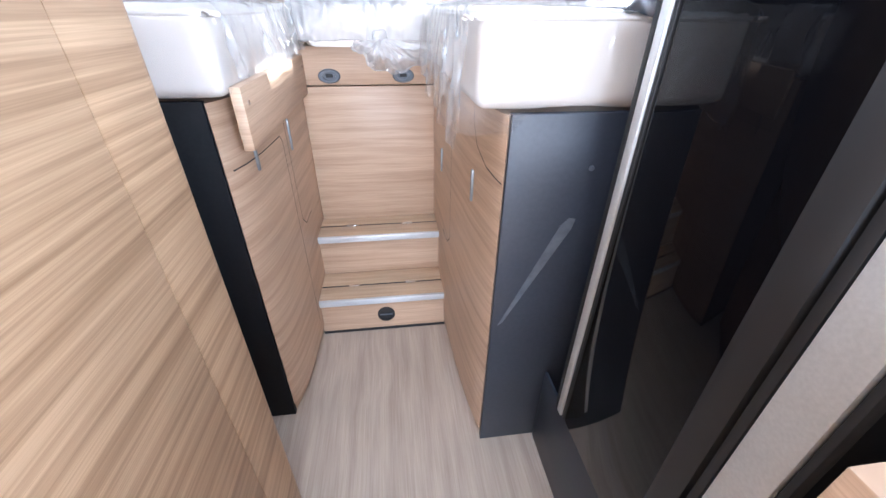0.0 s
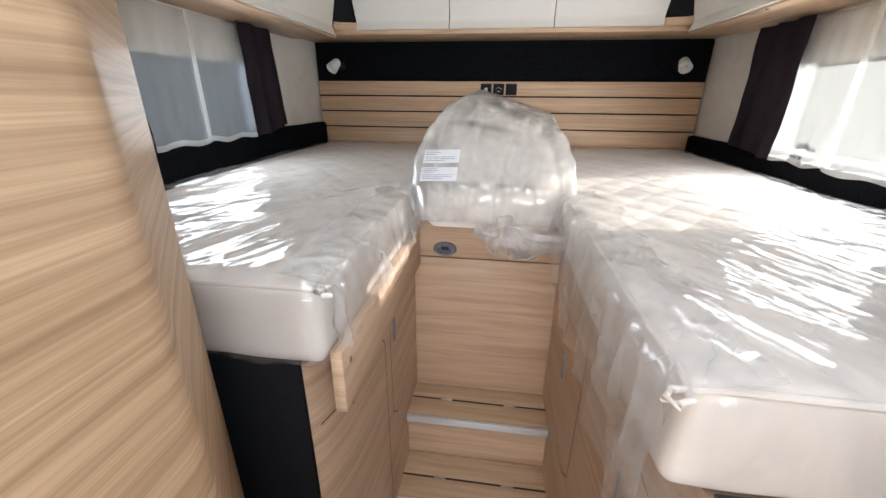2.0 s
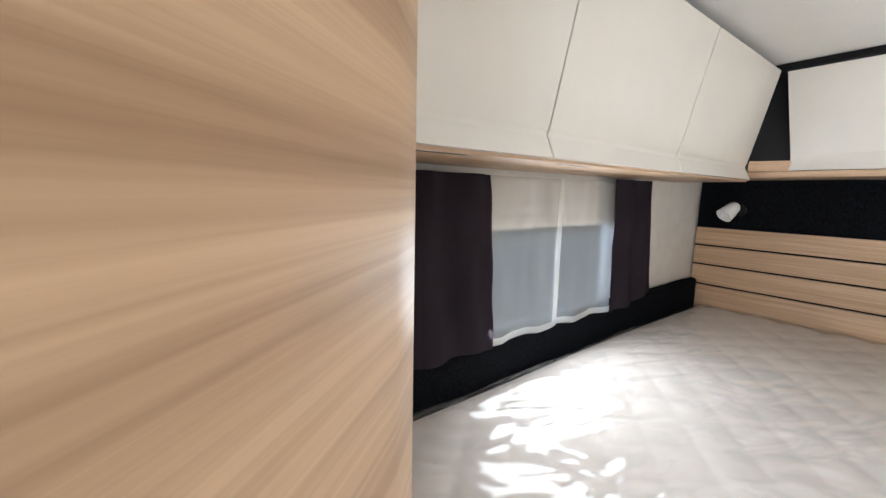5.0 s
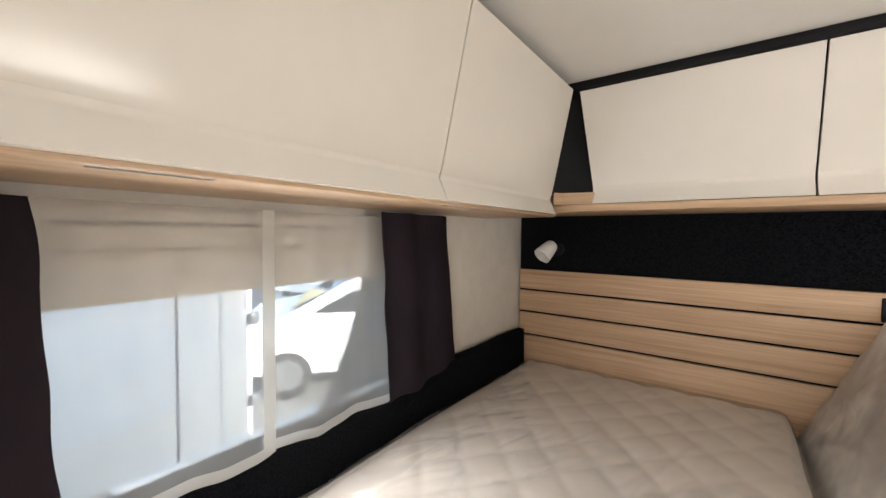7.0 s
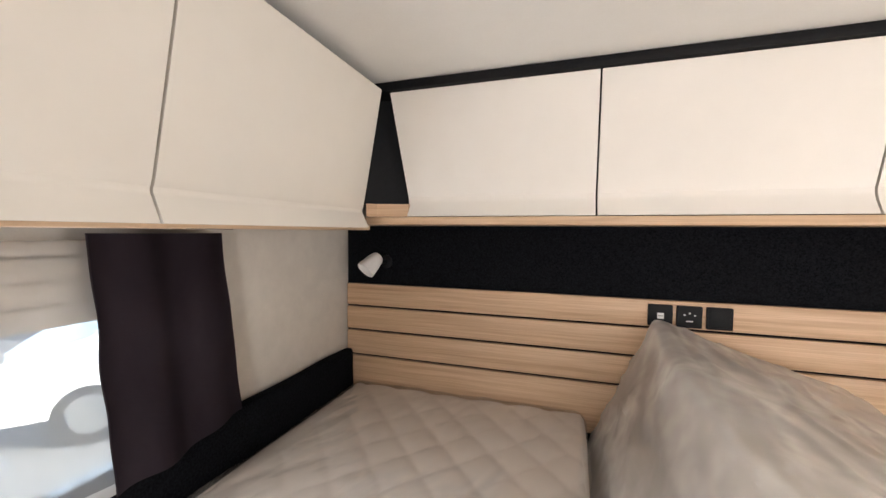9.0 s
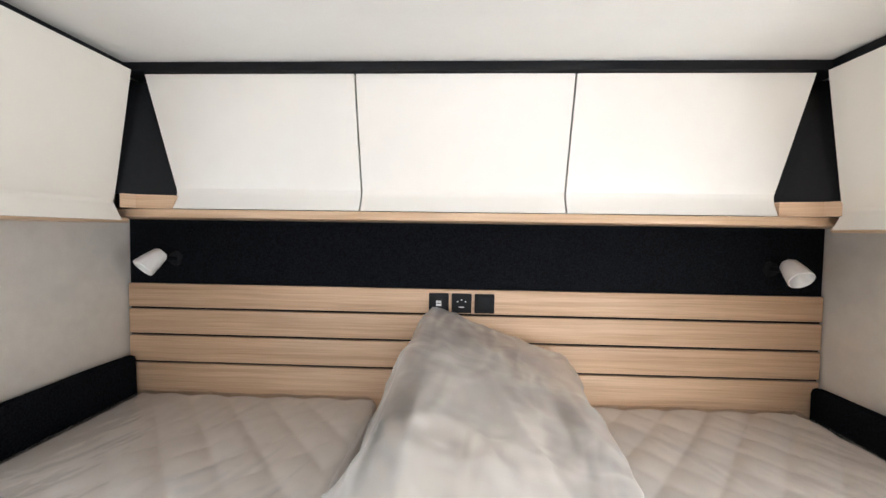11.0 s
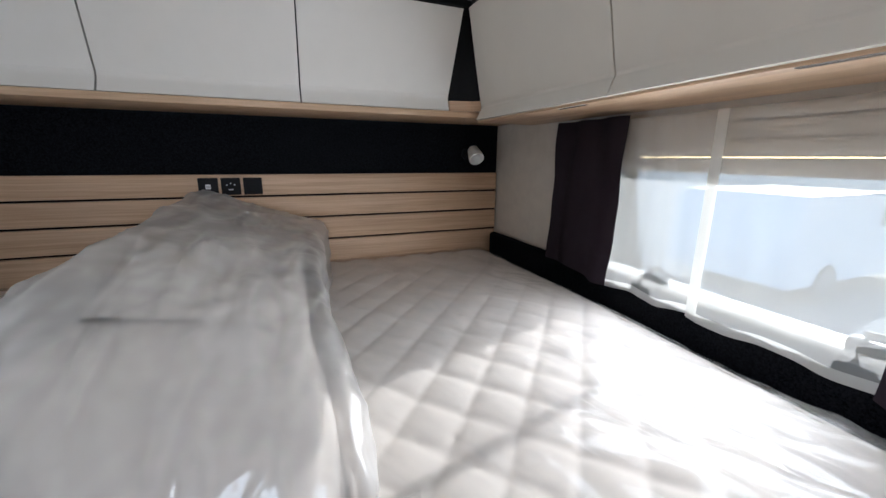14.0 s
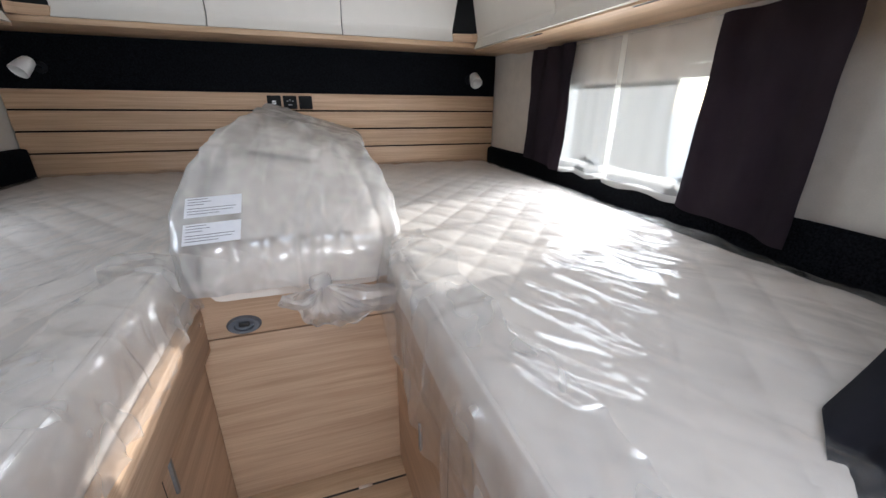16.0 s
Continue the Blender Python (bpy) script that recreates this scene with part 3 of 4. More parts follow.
part("flap", box((-0.028, 1.556, 0.082), (0.024, 1.559, 0.088)), GREY_PLASTIC, outlet)

# ---- mattresses in polythene ----
PITCH = 0.135


def crown(y):
    """The mattresses rise a little towards the head."""
    k = max(0.0, min(1.0, (y - 1.35) / 1.2))
    return 0.023 * k * k * (3 - 2 * k)


def quilt(q, nrm):
    if nrm.z < 0.3:
        return Vector((0, 0, crown(q.y) if q.z > 1.1 else 0)) + nrm * 0.004 * noise.noise(q * 9)
    u, v = (q.x * 1.12 + q.y) / PITCH, (q.x * 1.12 - q.y) / PITCH
    h = (abs(math.sin(math.pi * u)) * abs(math.sin(math.pi * v))) ** 0.22
    return Vector((0, 0, crown(q.y) + 0.012 * (h - 0.9) * nrm.z + 0.004 * noise.noise(q * 4)))


def folds(q, turn, seed):
    """Long slack folds along a direction, with shorter crumples between them."""
    c, s = math.cos(turn), math.sin(turn)
    u, v = q.x * c + q.y * s, q.y * c - q.x * s
    v += 0.05 * noise.noise(Vector((u * 2.5, v * 2, seed)))
    a = (1 - abs(noise.noise(Vector((u * 1.3 + seed, v * 6.5, q.z * 4))))) ** 4
    b = (1 - abs(noise.noise(Vector((u * 3.1, v * 14 + seed, q.z * 6))))) ** 4
    d = (1 - abs(noise.noise(Vector((u * 9 + seed, v * 9, q.z * 9))))) ** 5
    patch = max(0.0, min(1.0, 0.5 + 1.3 * noise.noise(Vector((q.x * 2.2 + seed, q.y * 2.2, 4.0)))))
    return 0.013 * a + 0.008 * b * patch + 0.008 * d * (1 - patch)


def film_left(q, nrm):
    w = folds(q, 1.25, 3.1) * (0.35 + 0.65 * max(0.0, min(1.0, (2.6 - q.y) / 0.9)))
    return nrm * (w - 0.001) + Vector((0, 0, crown(q.y) if q.z > 1.1 else 0))


def film_right(q, nrm):
    w = folds(q, -1.05, 7.7) * (0.30 + 0.70 * max(0.0, min(1.0, (2.3 - q.y) / 0.7)))
    out = nrm * (w - 0.001) + Vector((0, 0, crown(q.y) if q.z > 1.1 else 0))
    if nrm.x < -0.5 or (q.x < 0.32 and q.z < 1.12):
        # loose drape over the aisle edge
        k = max(0.0, min(1.0, (1.75 - q.y) / 0.7))
        t = max(0.0, (1.14 - q.z) / 0.13)
        out += Vector((-0.030 * k * t * (0.5 + 0.5 * ridge(Vector((0, q.y * 9, q.z * 2)))), 0, -0.085 * k * t * (0.6 + 0.5 * noise.noise(Vector((0, q.y * 7, 3))))))
    return out


MZ0, MZ1 = 1.022, 1.180
lm = whole("mattress", soft_box((-1.005, 1.172, MZ0), (-0.262, 2.985, MZ1), 0.020, 0.0078, quilt), TICKING, "cream quilted single mattress lying on the bed base", "mattress", "twin mattresses")
rm = whole("mattress", soft_box((0.222, 1.020, MZ0), (0.985, 2.985, MZ1), 0.020, 0.0078, quilt), TICKING, "cream quilted single mattress in a patch of sunlight", "mattress", "twin mattresses")
for mat, x0, x1, y0 in ((lm, -1.003, -0.264, 1.174), (rm, 0.224, 0.983, 1.022)):
    run = [(x0 + 0.012, 2.98), (x0 + 0.002, 2.4), (x0 + 0.002, 1.7), (x0 + 0.003, y0 + 0.03), (x0 + 0.03, y0 + 0.003), (x1 - 0.03, y0 + 0.003), (x1 - 0.003, y0 + 0.03), (x1 - 0.002, 1.7), (x1 - 0.002, 2.4), (x1 - 0.012, 2.98)]
    part("piping", tube([(x, y, MZ1 - 0.010 + crown(y)) for x, y in smooth_outline(run, 5)], 0.005, 8), TICKING, mat, "cream corded edge")
left_wrap = whole("mattress_wrap", soft_box((-1.012, 1.160, MZ0 + 0.004), (-0.258, 2.99, MZ1 + 0.008), 0.035, 0.012, film_left, True), FILM, "crumpled clear polythene wrap over the mattress", "plastic wrap", "mattress wraps")
right_wrap = whole("mattress_wrap", soft_box((0.206, 1.002, MZ0 - 0.004), (0.992, 2.99, MZ1 + 0.008), 0.035, 0.012, film_right, True), FILM_RIGHT, "crumpled clear polythene wrap draped over the mattress edge", "plastic wrap", "mattress wraps")



def loose_fold(s, x_edge, y0, y1, top_in, hang, seed):
    """Slack film lying over the aisle edge of a mattress and hanging down; hang(u) gives its lower edge."""
    def f(u, v):
        y = y0 + (y1 - y0) * u + 0.012 * noise.noise(Vector((v * 5, u * 9, seed)))
        pleat = 0.010 * (1 - abs(noise.noise(Vector((u * 11 + seed, v * 1.6, seed))))) ** 3 + 0.002 * noise.noise(Vector((u * 20, v * 5, seed)))
        if v < 0.4:
            k = v / 0.4
            x = x_edge - s * (0.012 + pleat * k) * k + s * top_in * (1 - k) * (0.75 + 0.3 * noise.noise(Vector((u * 6, seed, 0))))
            return (x, y, MZ1 + crown(y) + 0.016 - 0.012 * k * k + pleat * (1 - 0.5 * k))
        k = (v - 0.4) / 0.6
        z1 = hang(u) + 0.014 * noise.noise(Vector((u * 9, seed, 3)))
        return (x_edge - s * (0.012 + pleat * (1 + k) + 0.014 * k), y, MZ1 + crown(y) + 0.004 + (z1 - MZ1 - 0.004) * k)
    return sheet(f, 110, 34)


part("loose_fold", loose_fold(1, 0.212, 1.000, 1.83, 0.12, lambda u: 0.955 + 0.07 * u, 2.3), LOOSE_FILM, right_wrap, "milky creased film hanging over the edge")
part("loose_fold", loose_fold(-1, -0.256, 1.165, 1.83, 0.10, lambda u: 1.058 - 0.004 * u, 6.1), LOOSE_FILM, left_wrap, "milky creased film along the edge")

# ---- padded black strips along the side walls ----
for s, top, y0 in ((-1, 1.318, 1.19), (1, 1.278, 1.04)):
    xs = sorted((s * 1.020, s * 1.057))
    whole("wall_pad", soft_box((xs[0], y0, 1.02), (xs[1], 2.992, top), 0.016, 0.02, lambda q, n: n * 0.003 * noise.noise(q * 6)), BLACK_FELT, "black felt-covered pad along the mattress and wall", "wall pad", "wall pads")

# ---- headboard ----
hb = thing("headboard", (0, 3.01, 1.17), "black felt headboard with four level oak slats", "headboard")
part("backing", box((-1.056, 3.008, 1.02), (1.056, 3.029, 1.742)), BLACK_FELT, hb, "black felt panel")
for z0, z1 in ((1.467, 1.541), (1.383, 1.460), (1.295, 1.376), (1.140, 1.288)):
    part("slat", box((-1.052, 2.994, z0), (1.052, 3.008, z1), 0.0025), OAK_SLAT, hb)


def switch(x, kind):
    """One black square insert in the top slat."""
    lab = {"usb": "black square insert with a USB socket", "panel": "black square insert with small control symbols", "rocker": "black square rocker switch"}[kind]
    w = thing("socket" if kind == "usb" else "switch", (x, 2.994, 1.478), lab, "socket" if kind == "usb" else "switch")
    part("plate", box((x - 0.030, 2.986, 1.449), (x + 0.030, 2.995, 1.508), 0.003), BLACK_TRIM, w)
    if kind == "usb":
        part("port", box((x - 0.008, 2.984, 1.470), (x + 0.008, 2.987, 1.486), 0.001), SWITCH_MARK, w)
        part("port_slot", box((x - 0.006, 2.983, 1.477), (x + 0.006, 2.9845, 1.479)), RUBBER, w)
    elif kind == "panel":
        for dx, dz in ((-0.012, 0.003), (0.0, 0.008), (0.012, 0.003)):
            part("symbol", box((x + dx - 0.002, 2.985, 1.479 + dz), (x + dx + 0.002, 2.9865, 1.483 + dz)), SWITCH_MARK, w)
        part("symbol", box((x - 0.008, 2.985, 1.466), (x + 0.008, 2.9865, 1.469)), SWITCH_MARK, w)
    else:
        part("rocker", box((x - 0.024, 2.983, 1.455), (x + 0.024, 2.987, 1.502), 0.002), BLACK_TRIM, w)
    w.location.z += 0.022


switch(-0.074, "usb")
switch(-0.005, "panel")
switch(0.064, "rocker")


def reading_lamp(s):
    x = s * 0.905
    w = thing("reading_lamp", (x, 3.008, 1.60), "small white conical reading lamp on the black panel", "lamp", "reading lamps")
    part("wall_plate", lathe((x, 3.008, 1.603), (0, -1, 0), [(0, 0.022), (0.006, 0.022), (0.008, 0.018), (0.008, 0.0001)]), BLACK_TRIM, w)
    part("arm", tube([(x, 3.0, 1.603), (x, 2.94, 1.606)], 0.008), BLACK_TRIM, w)
    way = Vector((s * 0.35, -0.62, -0.62)) if s < 0 else Vector((-0.05, -0.75, -0.6))
    a = Vector((x, 2.945, 1.622))
    prof = [(-0.006, 0.0001), (-0.004, 0.016), (0.004, 0.022), (0.030, 0.027), (0.062, 0.031), (0.064, 0.029), (0.058, 0.027), (0.02, 0.020), (0.018, 0.0001)]
    part("shade", lathe(a, way, prof), WHITE_PLASTIC, w)
    w.location.z += 0.017


reading_lamp(-1)
reading_lamp(1)

# ---- overhead lockers ----
# profile of the fronts: (distance behind the top edge, level)
FRONT = [(0.0, 2.040), (0.058, 1.815), (0.066, 1.785), (0.062, 1.765), (0.046, 1.736)]
SIDE_FRONT = [(0.0, 2.040), (0.056, 1.785), (0.066, 1.750), (0.062, 1.736), (0.048, 1.705)]


def locker_front(p0, p1, inward, mat, parent, trim0=(0.0, 0.0), trim1=(0.0, 0.0)):
    """A bowed locker door from p0 to p1 (plan points of its top edge); trims: how far each end draws in at top and bottom."""
    p0, p1, inw = Vector((*p0, 0)), Vector((*p1, 0)), Vector((*inward, 0))
    run = (p1 - p0).normalized()
    prof = smooth_outline(FRONT if abs(inward[1]) > 0.5 else SIDE_FRONT, 5)
    bm = bmesh.new()
    rows = []
    for d, z in prof:
        k = (2.040 - z) / 0.304
        a = p0 + run * (trim0[0] + (trim0[1] - trim0[0]) * k)
        b = p1 - run * (trim1[0] + (trim1[1] - trim1[0]) * k)
        row = [a.lerp(b, i / 6) for i in range(7)]
        rows.append([[bm.verts.new(q + inw * (d + o) + Vector((0, 0, z))) for q in row] for o in (0.0, 0.016)])
    for r0, r1 in zip(rows, rows[1:]):
        for side in (0, 1):
            for i in range(6):
                bm.faces.new((r0[side][i], r0[side][i + 1], r1[side][i + 1], r1[side][i]))
        for i in (0, 6):
            bm.faces.new((r0[0][i], r1[0][i], r1[1][i], r0[1][i]))
    for r in (rows[0], rows[-1]):
        for i in range(6):
            bm.faces.new((r[0][i], r[0][i + 1], r[1][i + 1], r[1][i]))
    part("door", bm, mat, parent)


GAP = 0.0022
RAISE = 0.027


def locker(p0, p1, inward, mat, label, shelf_mat, t0=(GAP, GAP), t1=(GAP, GAP)):
    w = thing("overhead_locker", ((p0[0] + p1[0]) / 2, (p0[1] + p1[1]) / 2, 1.71), label, "cupboard", "overhead lockers")
    locker_front(p0, p1, inward, mat, w, t0, t1)
    run = (Vector(p1) - Vector(p0)).normalized()
    inw = Vector(inward)
    depth = 0.285 if abs(inward[0]) > 0.5 else 0.305
    # dark carcass behind the fronts
    q = [Vector(p0) + run * (t0[1] + 0.0) + inw * 0.09, Vector(p1) - run * t1[1] + inw * 0.09, Vector(p1) - run * t1[1] + inw * depth, Vector(p0) + run * t0[1] + inw * depth]
    part("carcass", prism([tuple(v) for v in q], 1.737 if abs(inward[1]) > 0.5 else 1.714, 2.04), BLACK_TRIM, w)
    w.location.z += RAISE
    return w


LX, RY, RXX = -0.754, 2.703, 0.755
rear_in, left_in, right_in = (0, 1), (-1, 0), (1, 0)
seam = (-0.256, 0.236)
locker((-0.752, RY), (seam[0], RY), rear_in, SATIN, "cream overhead locker on the rear wall", OAK_SHELF_X, (0.008, 0.035))
locker((seam[0], RY), (seam[1], RY), rear_in, SATIN, "cream overhead locker on the rear wall", OAK_SHELF_X)
locker((seam[1], RY), (0.755, RY), rear_in, SATIN, "cream overhead locker on the rear wall", OAK_SHELF_X, (GAP, GAP), (0.012, 0.040))
for y0, y1, ta, tb2 in ((2.172, 2.690, GAP, (0.012, -0.008)), (1.650, 2.172, GAP, (GAP, GAP)), (1.150, 1.650, GAP, (GAP, GAP))):
    locker((LX, y0), (LX, y1), left_in, GLOSS, "glossy cream overhead locker with sun reflections", OAK_SHELF_Y, (ta, ta), tb2)
for y0, y1, ta, tb2 in ((2.115, 2.690, GAP, (0.000, -0.022)), (1.60, 2.115, GAP, (GAP, GAP)), (1.05, 1.60, GAP, (GAP, GAP))):
    locker((RXX, y0), (RXX, y1), right_in, GLOSS, "glossy cream overhead locker above the sunny window", OAK_SHELF_Y, (ta, ta), tb2)

# oak shelf boards under the lockers, with shaped corner pieces
whole("locker_shelf", box((-1.056, 2.742, 1.714), (1.056, 3.006, 1.734), 0.003), OAK_SHELF_X, "oak shelf board under the rear lockers", "shelf").location.z += RAISE
for s, x, y0 in ((-1, -0.820, 1.151), (1, 0.822, 1.05)):
    xs = sorted((x, s * 1.056))
    sh = whole("locker_shelf", box((xs[0], y0, 1.699), (xs[1], 2.740, 1.7115), 0.003), OAK_SHELF_Y, "oak shelf board under the side lockers", "shelf")
    for yy in (1.42, 1.75, 2.25):
        part("hinge_plate", box((min(s * 0.836, s * 0.824), yy - 0.05, 1.698), (max(s * 0.836, s * 0.824), yy + 0.05, 1.7)), CHROME, sh)
    sh.location.z += RAISE
for s, cx in ((-1, -0.752), (1, 0.755)):
    post = thing("corner_post", (cx, 2.72, 1.734), "black corner filler on an oak block between lockers", "corner filler", "corner fillers")
    o = s * 1.0
    part("filler", prism([(cx - o * 0.03, 2.772), (cx + o * 0.026, 2.752), (cx + o * 0.085, 2.705), (cx + o * 0.10, 2.85), (cx - o * 0.05, 2.85)], 1.768, 2.04, 0.003), BLACK_TRIM, post)
    part("block", prism([(cx - o * 0.035, 2.745), (cx + o * 0.045, 2.725), (cx + o * 0.062, 2.70), (cx + o * 0.10, 2.85), (cx - o * 0.045, 2.85)], 1.735, 1.768, 0.002), OAK_SLAT, post)
    post.location.z += RAISE
    post.location.y += 0.008
for name, lo, hi in (("trim_rear", (-0.80, 2.690, 2.069), (0.80, 3.02, 2.0895)), ("trim_left", (-1.05, 1.1, 2.069), (-0.782, 2.689, 2.0895)), ("trim_right", (0.762, 1.0, 2.069), (1.05, 2.689, 2.0895))):
    whole(name, box(lo, hi, 0.002), BLACK_TRIM, "black trim between lockers and ceiling", "trim", kind="structure")

# ---- wardrobe beside the aisle ----
wd = thing("wardrobe", (-0.6, 0.2, 0), "tall oak wardrobe with level grain and angled corner", "wardrobe")
post = [(-0.2425, 0.757), (-0.243, 0.880), (-0.248, 0.898), (-0.258, 0.912), (-0.284, 0.940), (-0.430, 1.118), (-0.446, 1.133), (-0.470, 1.143), (-1.05, 1.150), (-1.05, 0.757)]
part("corner_panel", prism(post, 0.0, 2.086), OAK_WIDE, wd)
part("door", box((-0.262, 0.05, 0.04), (-0.240, 0.753, 2.06), 0.002), OAK_WIDE, wd)
part("door", box((-0.262, -0.66, 0.04), (-0.240, 0.046, 2.06), 0.002), OAK_WIDE, wd)
part("body", box((-1.05, -0.68, 0.0), (-0.263, 0.755, 2.086)), OAK_WIDE, wd)

# ---- refrigerator and kitchen unit ----
fr = thing("refrigerator", (0.75, 0.75, 0), "tall black glass refrigerator in aluminium trim", "refrigerator")
part("body", box((0.470, 0.46, 0.0), (1.05, 0.898, 2.07), 0.002), BLACK_TRIM, fr)
part("door", box((0.452, 0.53, 0.305), (0.472, 0.850, 2.06), 0.004), BLACK_GLASS, fr, "glossy black glass door")
for y0 in (0.862, 0.462):
    tr = part("edge_trim", box((0.446, y0, 0.305), (0.471, y0 + 0.022 + (0.03 if y0 < 0.7 else 0), 2.06), 0.004), ALU, fr, "aluminium edge profile")
    part("gasket", box((0.450, y0 - 0.010, 0.305), (0.470, y0 - 0.001, 2.06), 0.002), RUBBER, tr)
    part("gasket", box((0.446, y0 + (0.023 if y0 > 0.7 else 0.053), 0.305), (0.470, y0 + (0.034 if y0 > 0.7 else 0.066), 2.06), 0.002), RUBBER, tr)
part("door_seal", box((0.440, 0.530, 0.305), (0.471, 0.580, 2.06), 0.012), RUBBER, fr, "wide rounded black rubber seal")
part("plinth", box((0.462, 0.40, 0.0), (0.470, 1.008, 0.300), 0.002), GREY_PANEL, fr, "anthracite lower panel")
ku = thing("kitchen_unit", (0.7, 0.1, 0), "oak kitchen unit with a dark worktop", "kitchen unit")
part("body", box((0.322, -0.42, 0.0), (1.05, 0.392, 0.951), 0.003), OAK, ku)
part("worktop", box((0.332, -0.43, 0.953), (1.05, 0.368, 0.985), 0.004), GREY_PANEL, ku)
part("covering", box((0.337, -0.42, 0.986), (1.05, 0.362, 0.989), 0.001), BLUE_FILM, ku, "blue protective film")

# ---- divider curtain gathered by the bed ----


def drape(u, v):
    # the upper part, gathered near the wall and flopping over the mattress corner
    z = 2.05 + (1.205 - 2.05) * v
    k = max(0.0, min(1.0, (1.78 - z) / 0.60))
    left = 0.690 - 0.06 * k - 0.185 * k ** 4.5
    a = u * 2 * math.pi
    half = (0.80 - left) / 2
    f = 1 + 0.04 * math.sin(a * 7 + v * 3) + 0.03 * math.sin(a * 4 + 1 + v * 5)
    x = left + half + math.cos(a) * half * f
    y = 1.015 + 0.030 * k + math.sin(a) * (0.030 + 0.035 * k) * (1 + 0.2 * math.sin(a * 5 + v * 4))
    return (x, y, z + 0.035 * k ** 2 * math.cos(a) + 0.01 * math.sin(a * 6) * v)


def hang(u, v):
    # the lower part, hanging in the gap beside the refrigerator
    a = u * 2 * math.pi
    f = 1 + 0.16 * math.sin(a * 6 + v * 2) + 0.1 * math.sin(a * 3 + 2)
    return (0.585 + math.cos(a) * 0.088 * f, 0.954 + math.sin(a) * 0.040 * f, 2.05 - 2.04 * v)


dc = thing("divider_curtain", (0.6, 0.96, 0.01), "gathered slate divider curtain flopping over the mattress corner", "curtain")
part("drape", sheet(drape, 84, 30), DIVIDER, dc)
part("hang", sheet(hang, 72, 24), DIVIDER, dc)

# ---- cushions in a polythene bag ----
def loft(rings, n, closed=True):
    """A skin through rings, each a function of 0..1 round the shape."""
    bm = bmesh.new()
    vs = [[bm.verts.new(r(i / n)) for i in range(n)] for r in rings]
    for a, b in zip(vs, vs[1:]):
        for i in range(n):
            bm.faces.new((a[i], a[(i + 1) % n], b[(i + 1) % n], b[i]))
    if closed:
        bm.faces.new(vs[0][::-1])
        bm.faces.new(vs[-1])
    return bm


def section(x0, x1, zb, zl, zr, r, y, wob=0.0, seed=0.0):
    """A rounded four-cornered section at y: left x0, right x1, base zb, top zl at left falling to zr at right."""
    base = [(x0, zb), (x1, zb), (x1 - 0.01, zr), (x0 + 0.02 + 0.8 * max(0.0, zl - zb - 0.2), zl)]
    pts = []
    for k in range(4):
        p, c, nx = Vector(base[k - 1]), Vector(base[k]), Vector(base[(k + 1) % 4])
        rr = min(r, (c - p).length * 0.45, (nx - c).length * 0.45)
        a, b = c + (p - c).normalized() * rr, c + (nx - c).normalized() * rr
        for i in range(5):
            t = i / 4
            pts.append((1 - t) ** 2 * a + 2 * t * (1 - t) * c + t * t * b)
    lens = [0.0]
    for a, b in zip(pts, pts[1:] + pts[:1]):
        lens.append(lens[-1] + (b - a).length)
    mid = Vector(((x0 + x1) / 2, (zb + max(zl, zr)) / 2))

    def at(u):
        d = (u % 1.0) * lens[-1]
        k = max(i for i in range(len(pts)) if lens[i] <= d)
        a, b = pts[k], pts[(k + 1) % len(pts)]
        q = a.lerp(b, (d - lens[k]) / max(1e-9, lens[k + 1] - lens[k]))
        o = (q - mid).normalized()
        w = wob * (ridge(Vector((q.x * 5 + seed, y * 2.5, q.y * 5)), 1.6) + 0.6 * ridge(Vector((q.x * 12, y * 5 + seed, q.y * 12))) + 0.7 * ridge(Vector((u * 9 + seed, y * 1.2, seed)), 1.5) - 0.5)
        return (q.x + o.x * w, y + wob * 0.7 * noise.noise(Vector((u * 8, y * 6, seed))), q.y + o.y * w)
    return at


def blend(table, y):
    for a, b in zip(table, table[1:]):
        if a[0] <= y <= b[0]:
            t = (y - a[0]) / (b[0] - a[0])
            return [p + (q - p) * t for p, q in zip(a[1:], b[1:])]
    return list(table[-1][1:])


def rings_of(table, n, r, wob=0.0, seed=0.0):
    y0, y1 = table[0][0], table[-1][0]
    return [section(*blend(table, y0 + (y1 - y0) * k / n), r, y0 + (y1 - y0) * k / n, wob, seed) for k in range(n + 1)]


# y, left, right, base, top left, top right
LOWER = [(1.835, -0.250, 0.180, 1.048, 1.085, 1.080), (1.850, -0.268, 0.200, 1.030, 1.122, 1.112), (1.89, -0.268, 0.205, 1.030, 1.128, 1.118), (1.905, -0.262, 0.206, 1.060, 1.130, 1.120), (2.02, -0.262, 0.210, 1.060, 1.175, 1.165), (2.30, -0.285, 0.200, 1.060, 1.17, 1.16), (2.90, -0.288, 0.19, 1.060, 1.165, 1.16)]
MIDDLE = [(1.862, -0.240, 0.165, 1.134, 1.142, 1.138), (1.90, -0.255, 0.180, 1.136, 1.180, 1.165), (1.97, -0.248, 0.185, 1.15, 1.245, 1.215), (2.06, -0.225, 0.185, 1.18, 1.305, 1.258), (2.16, -0.195, 0.180, 1.20, 1.328, 1.275), (2.80, -0.15, 0.19, 1.205, 1.33, 1.27)]
UPPER = [(2.120, -0.170, 0.150, 1.318, 1.328, 1.275), (2.17, -0.168, 0.155, 1.32, 1.360, 1.285), (2.265, -0.150, 0.160, 1.30, 1.398, 1.305), (2.55, -0.150, 0.185, 1.28, 1.415, 1.315), (2.93, -0.150, 0.215, 1.27, 1.440, 1.320)]


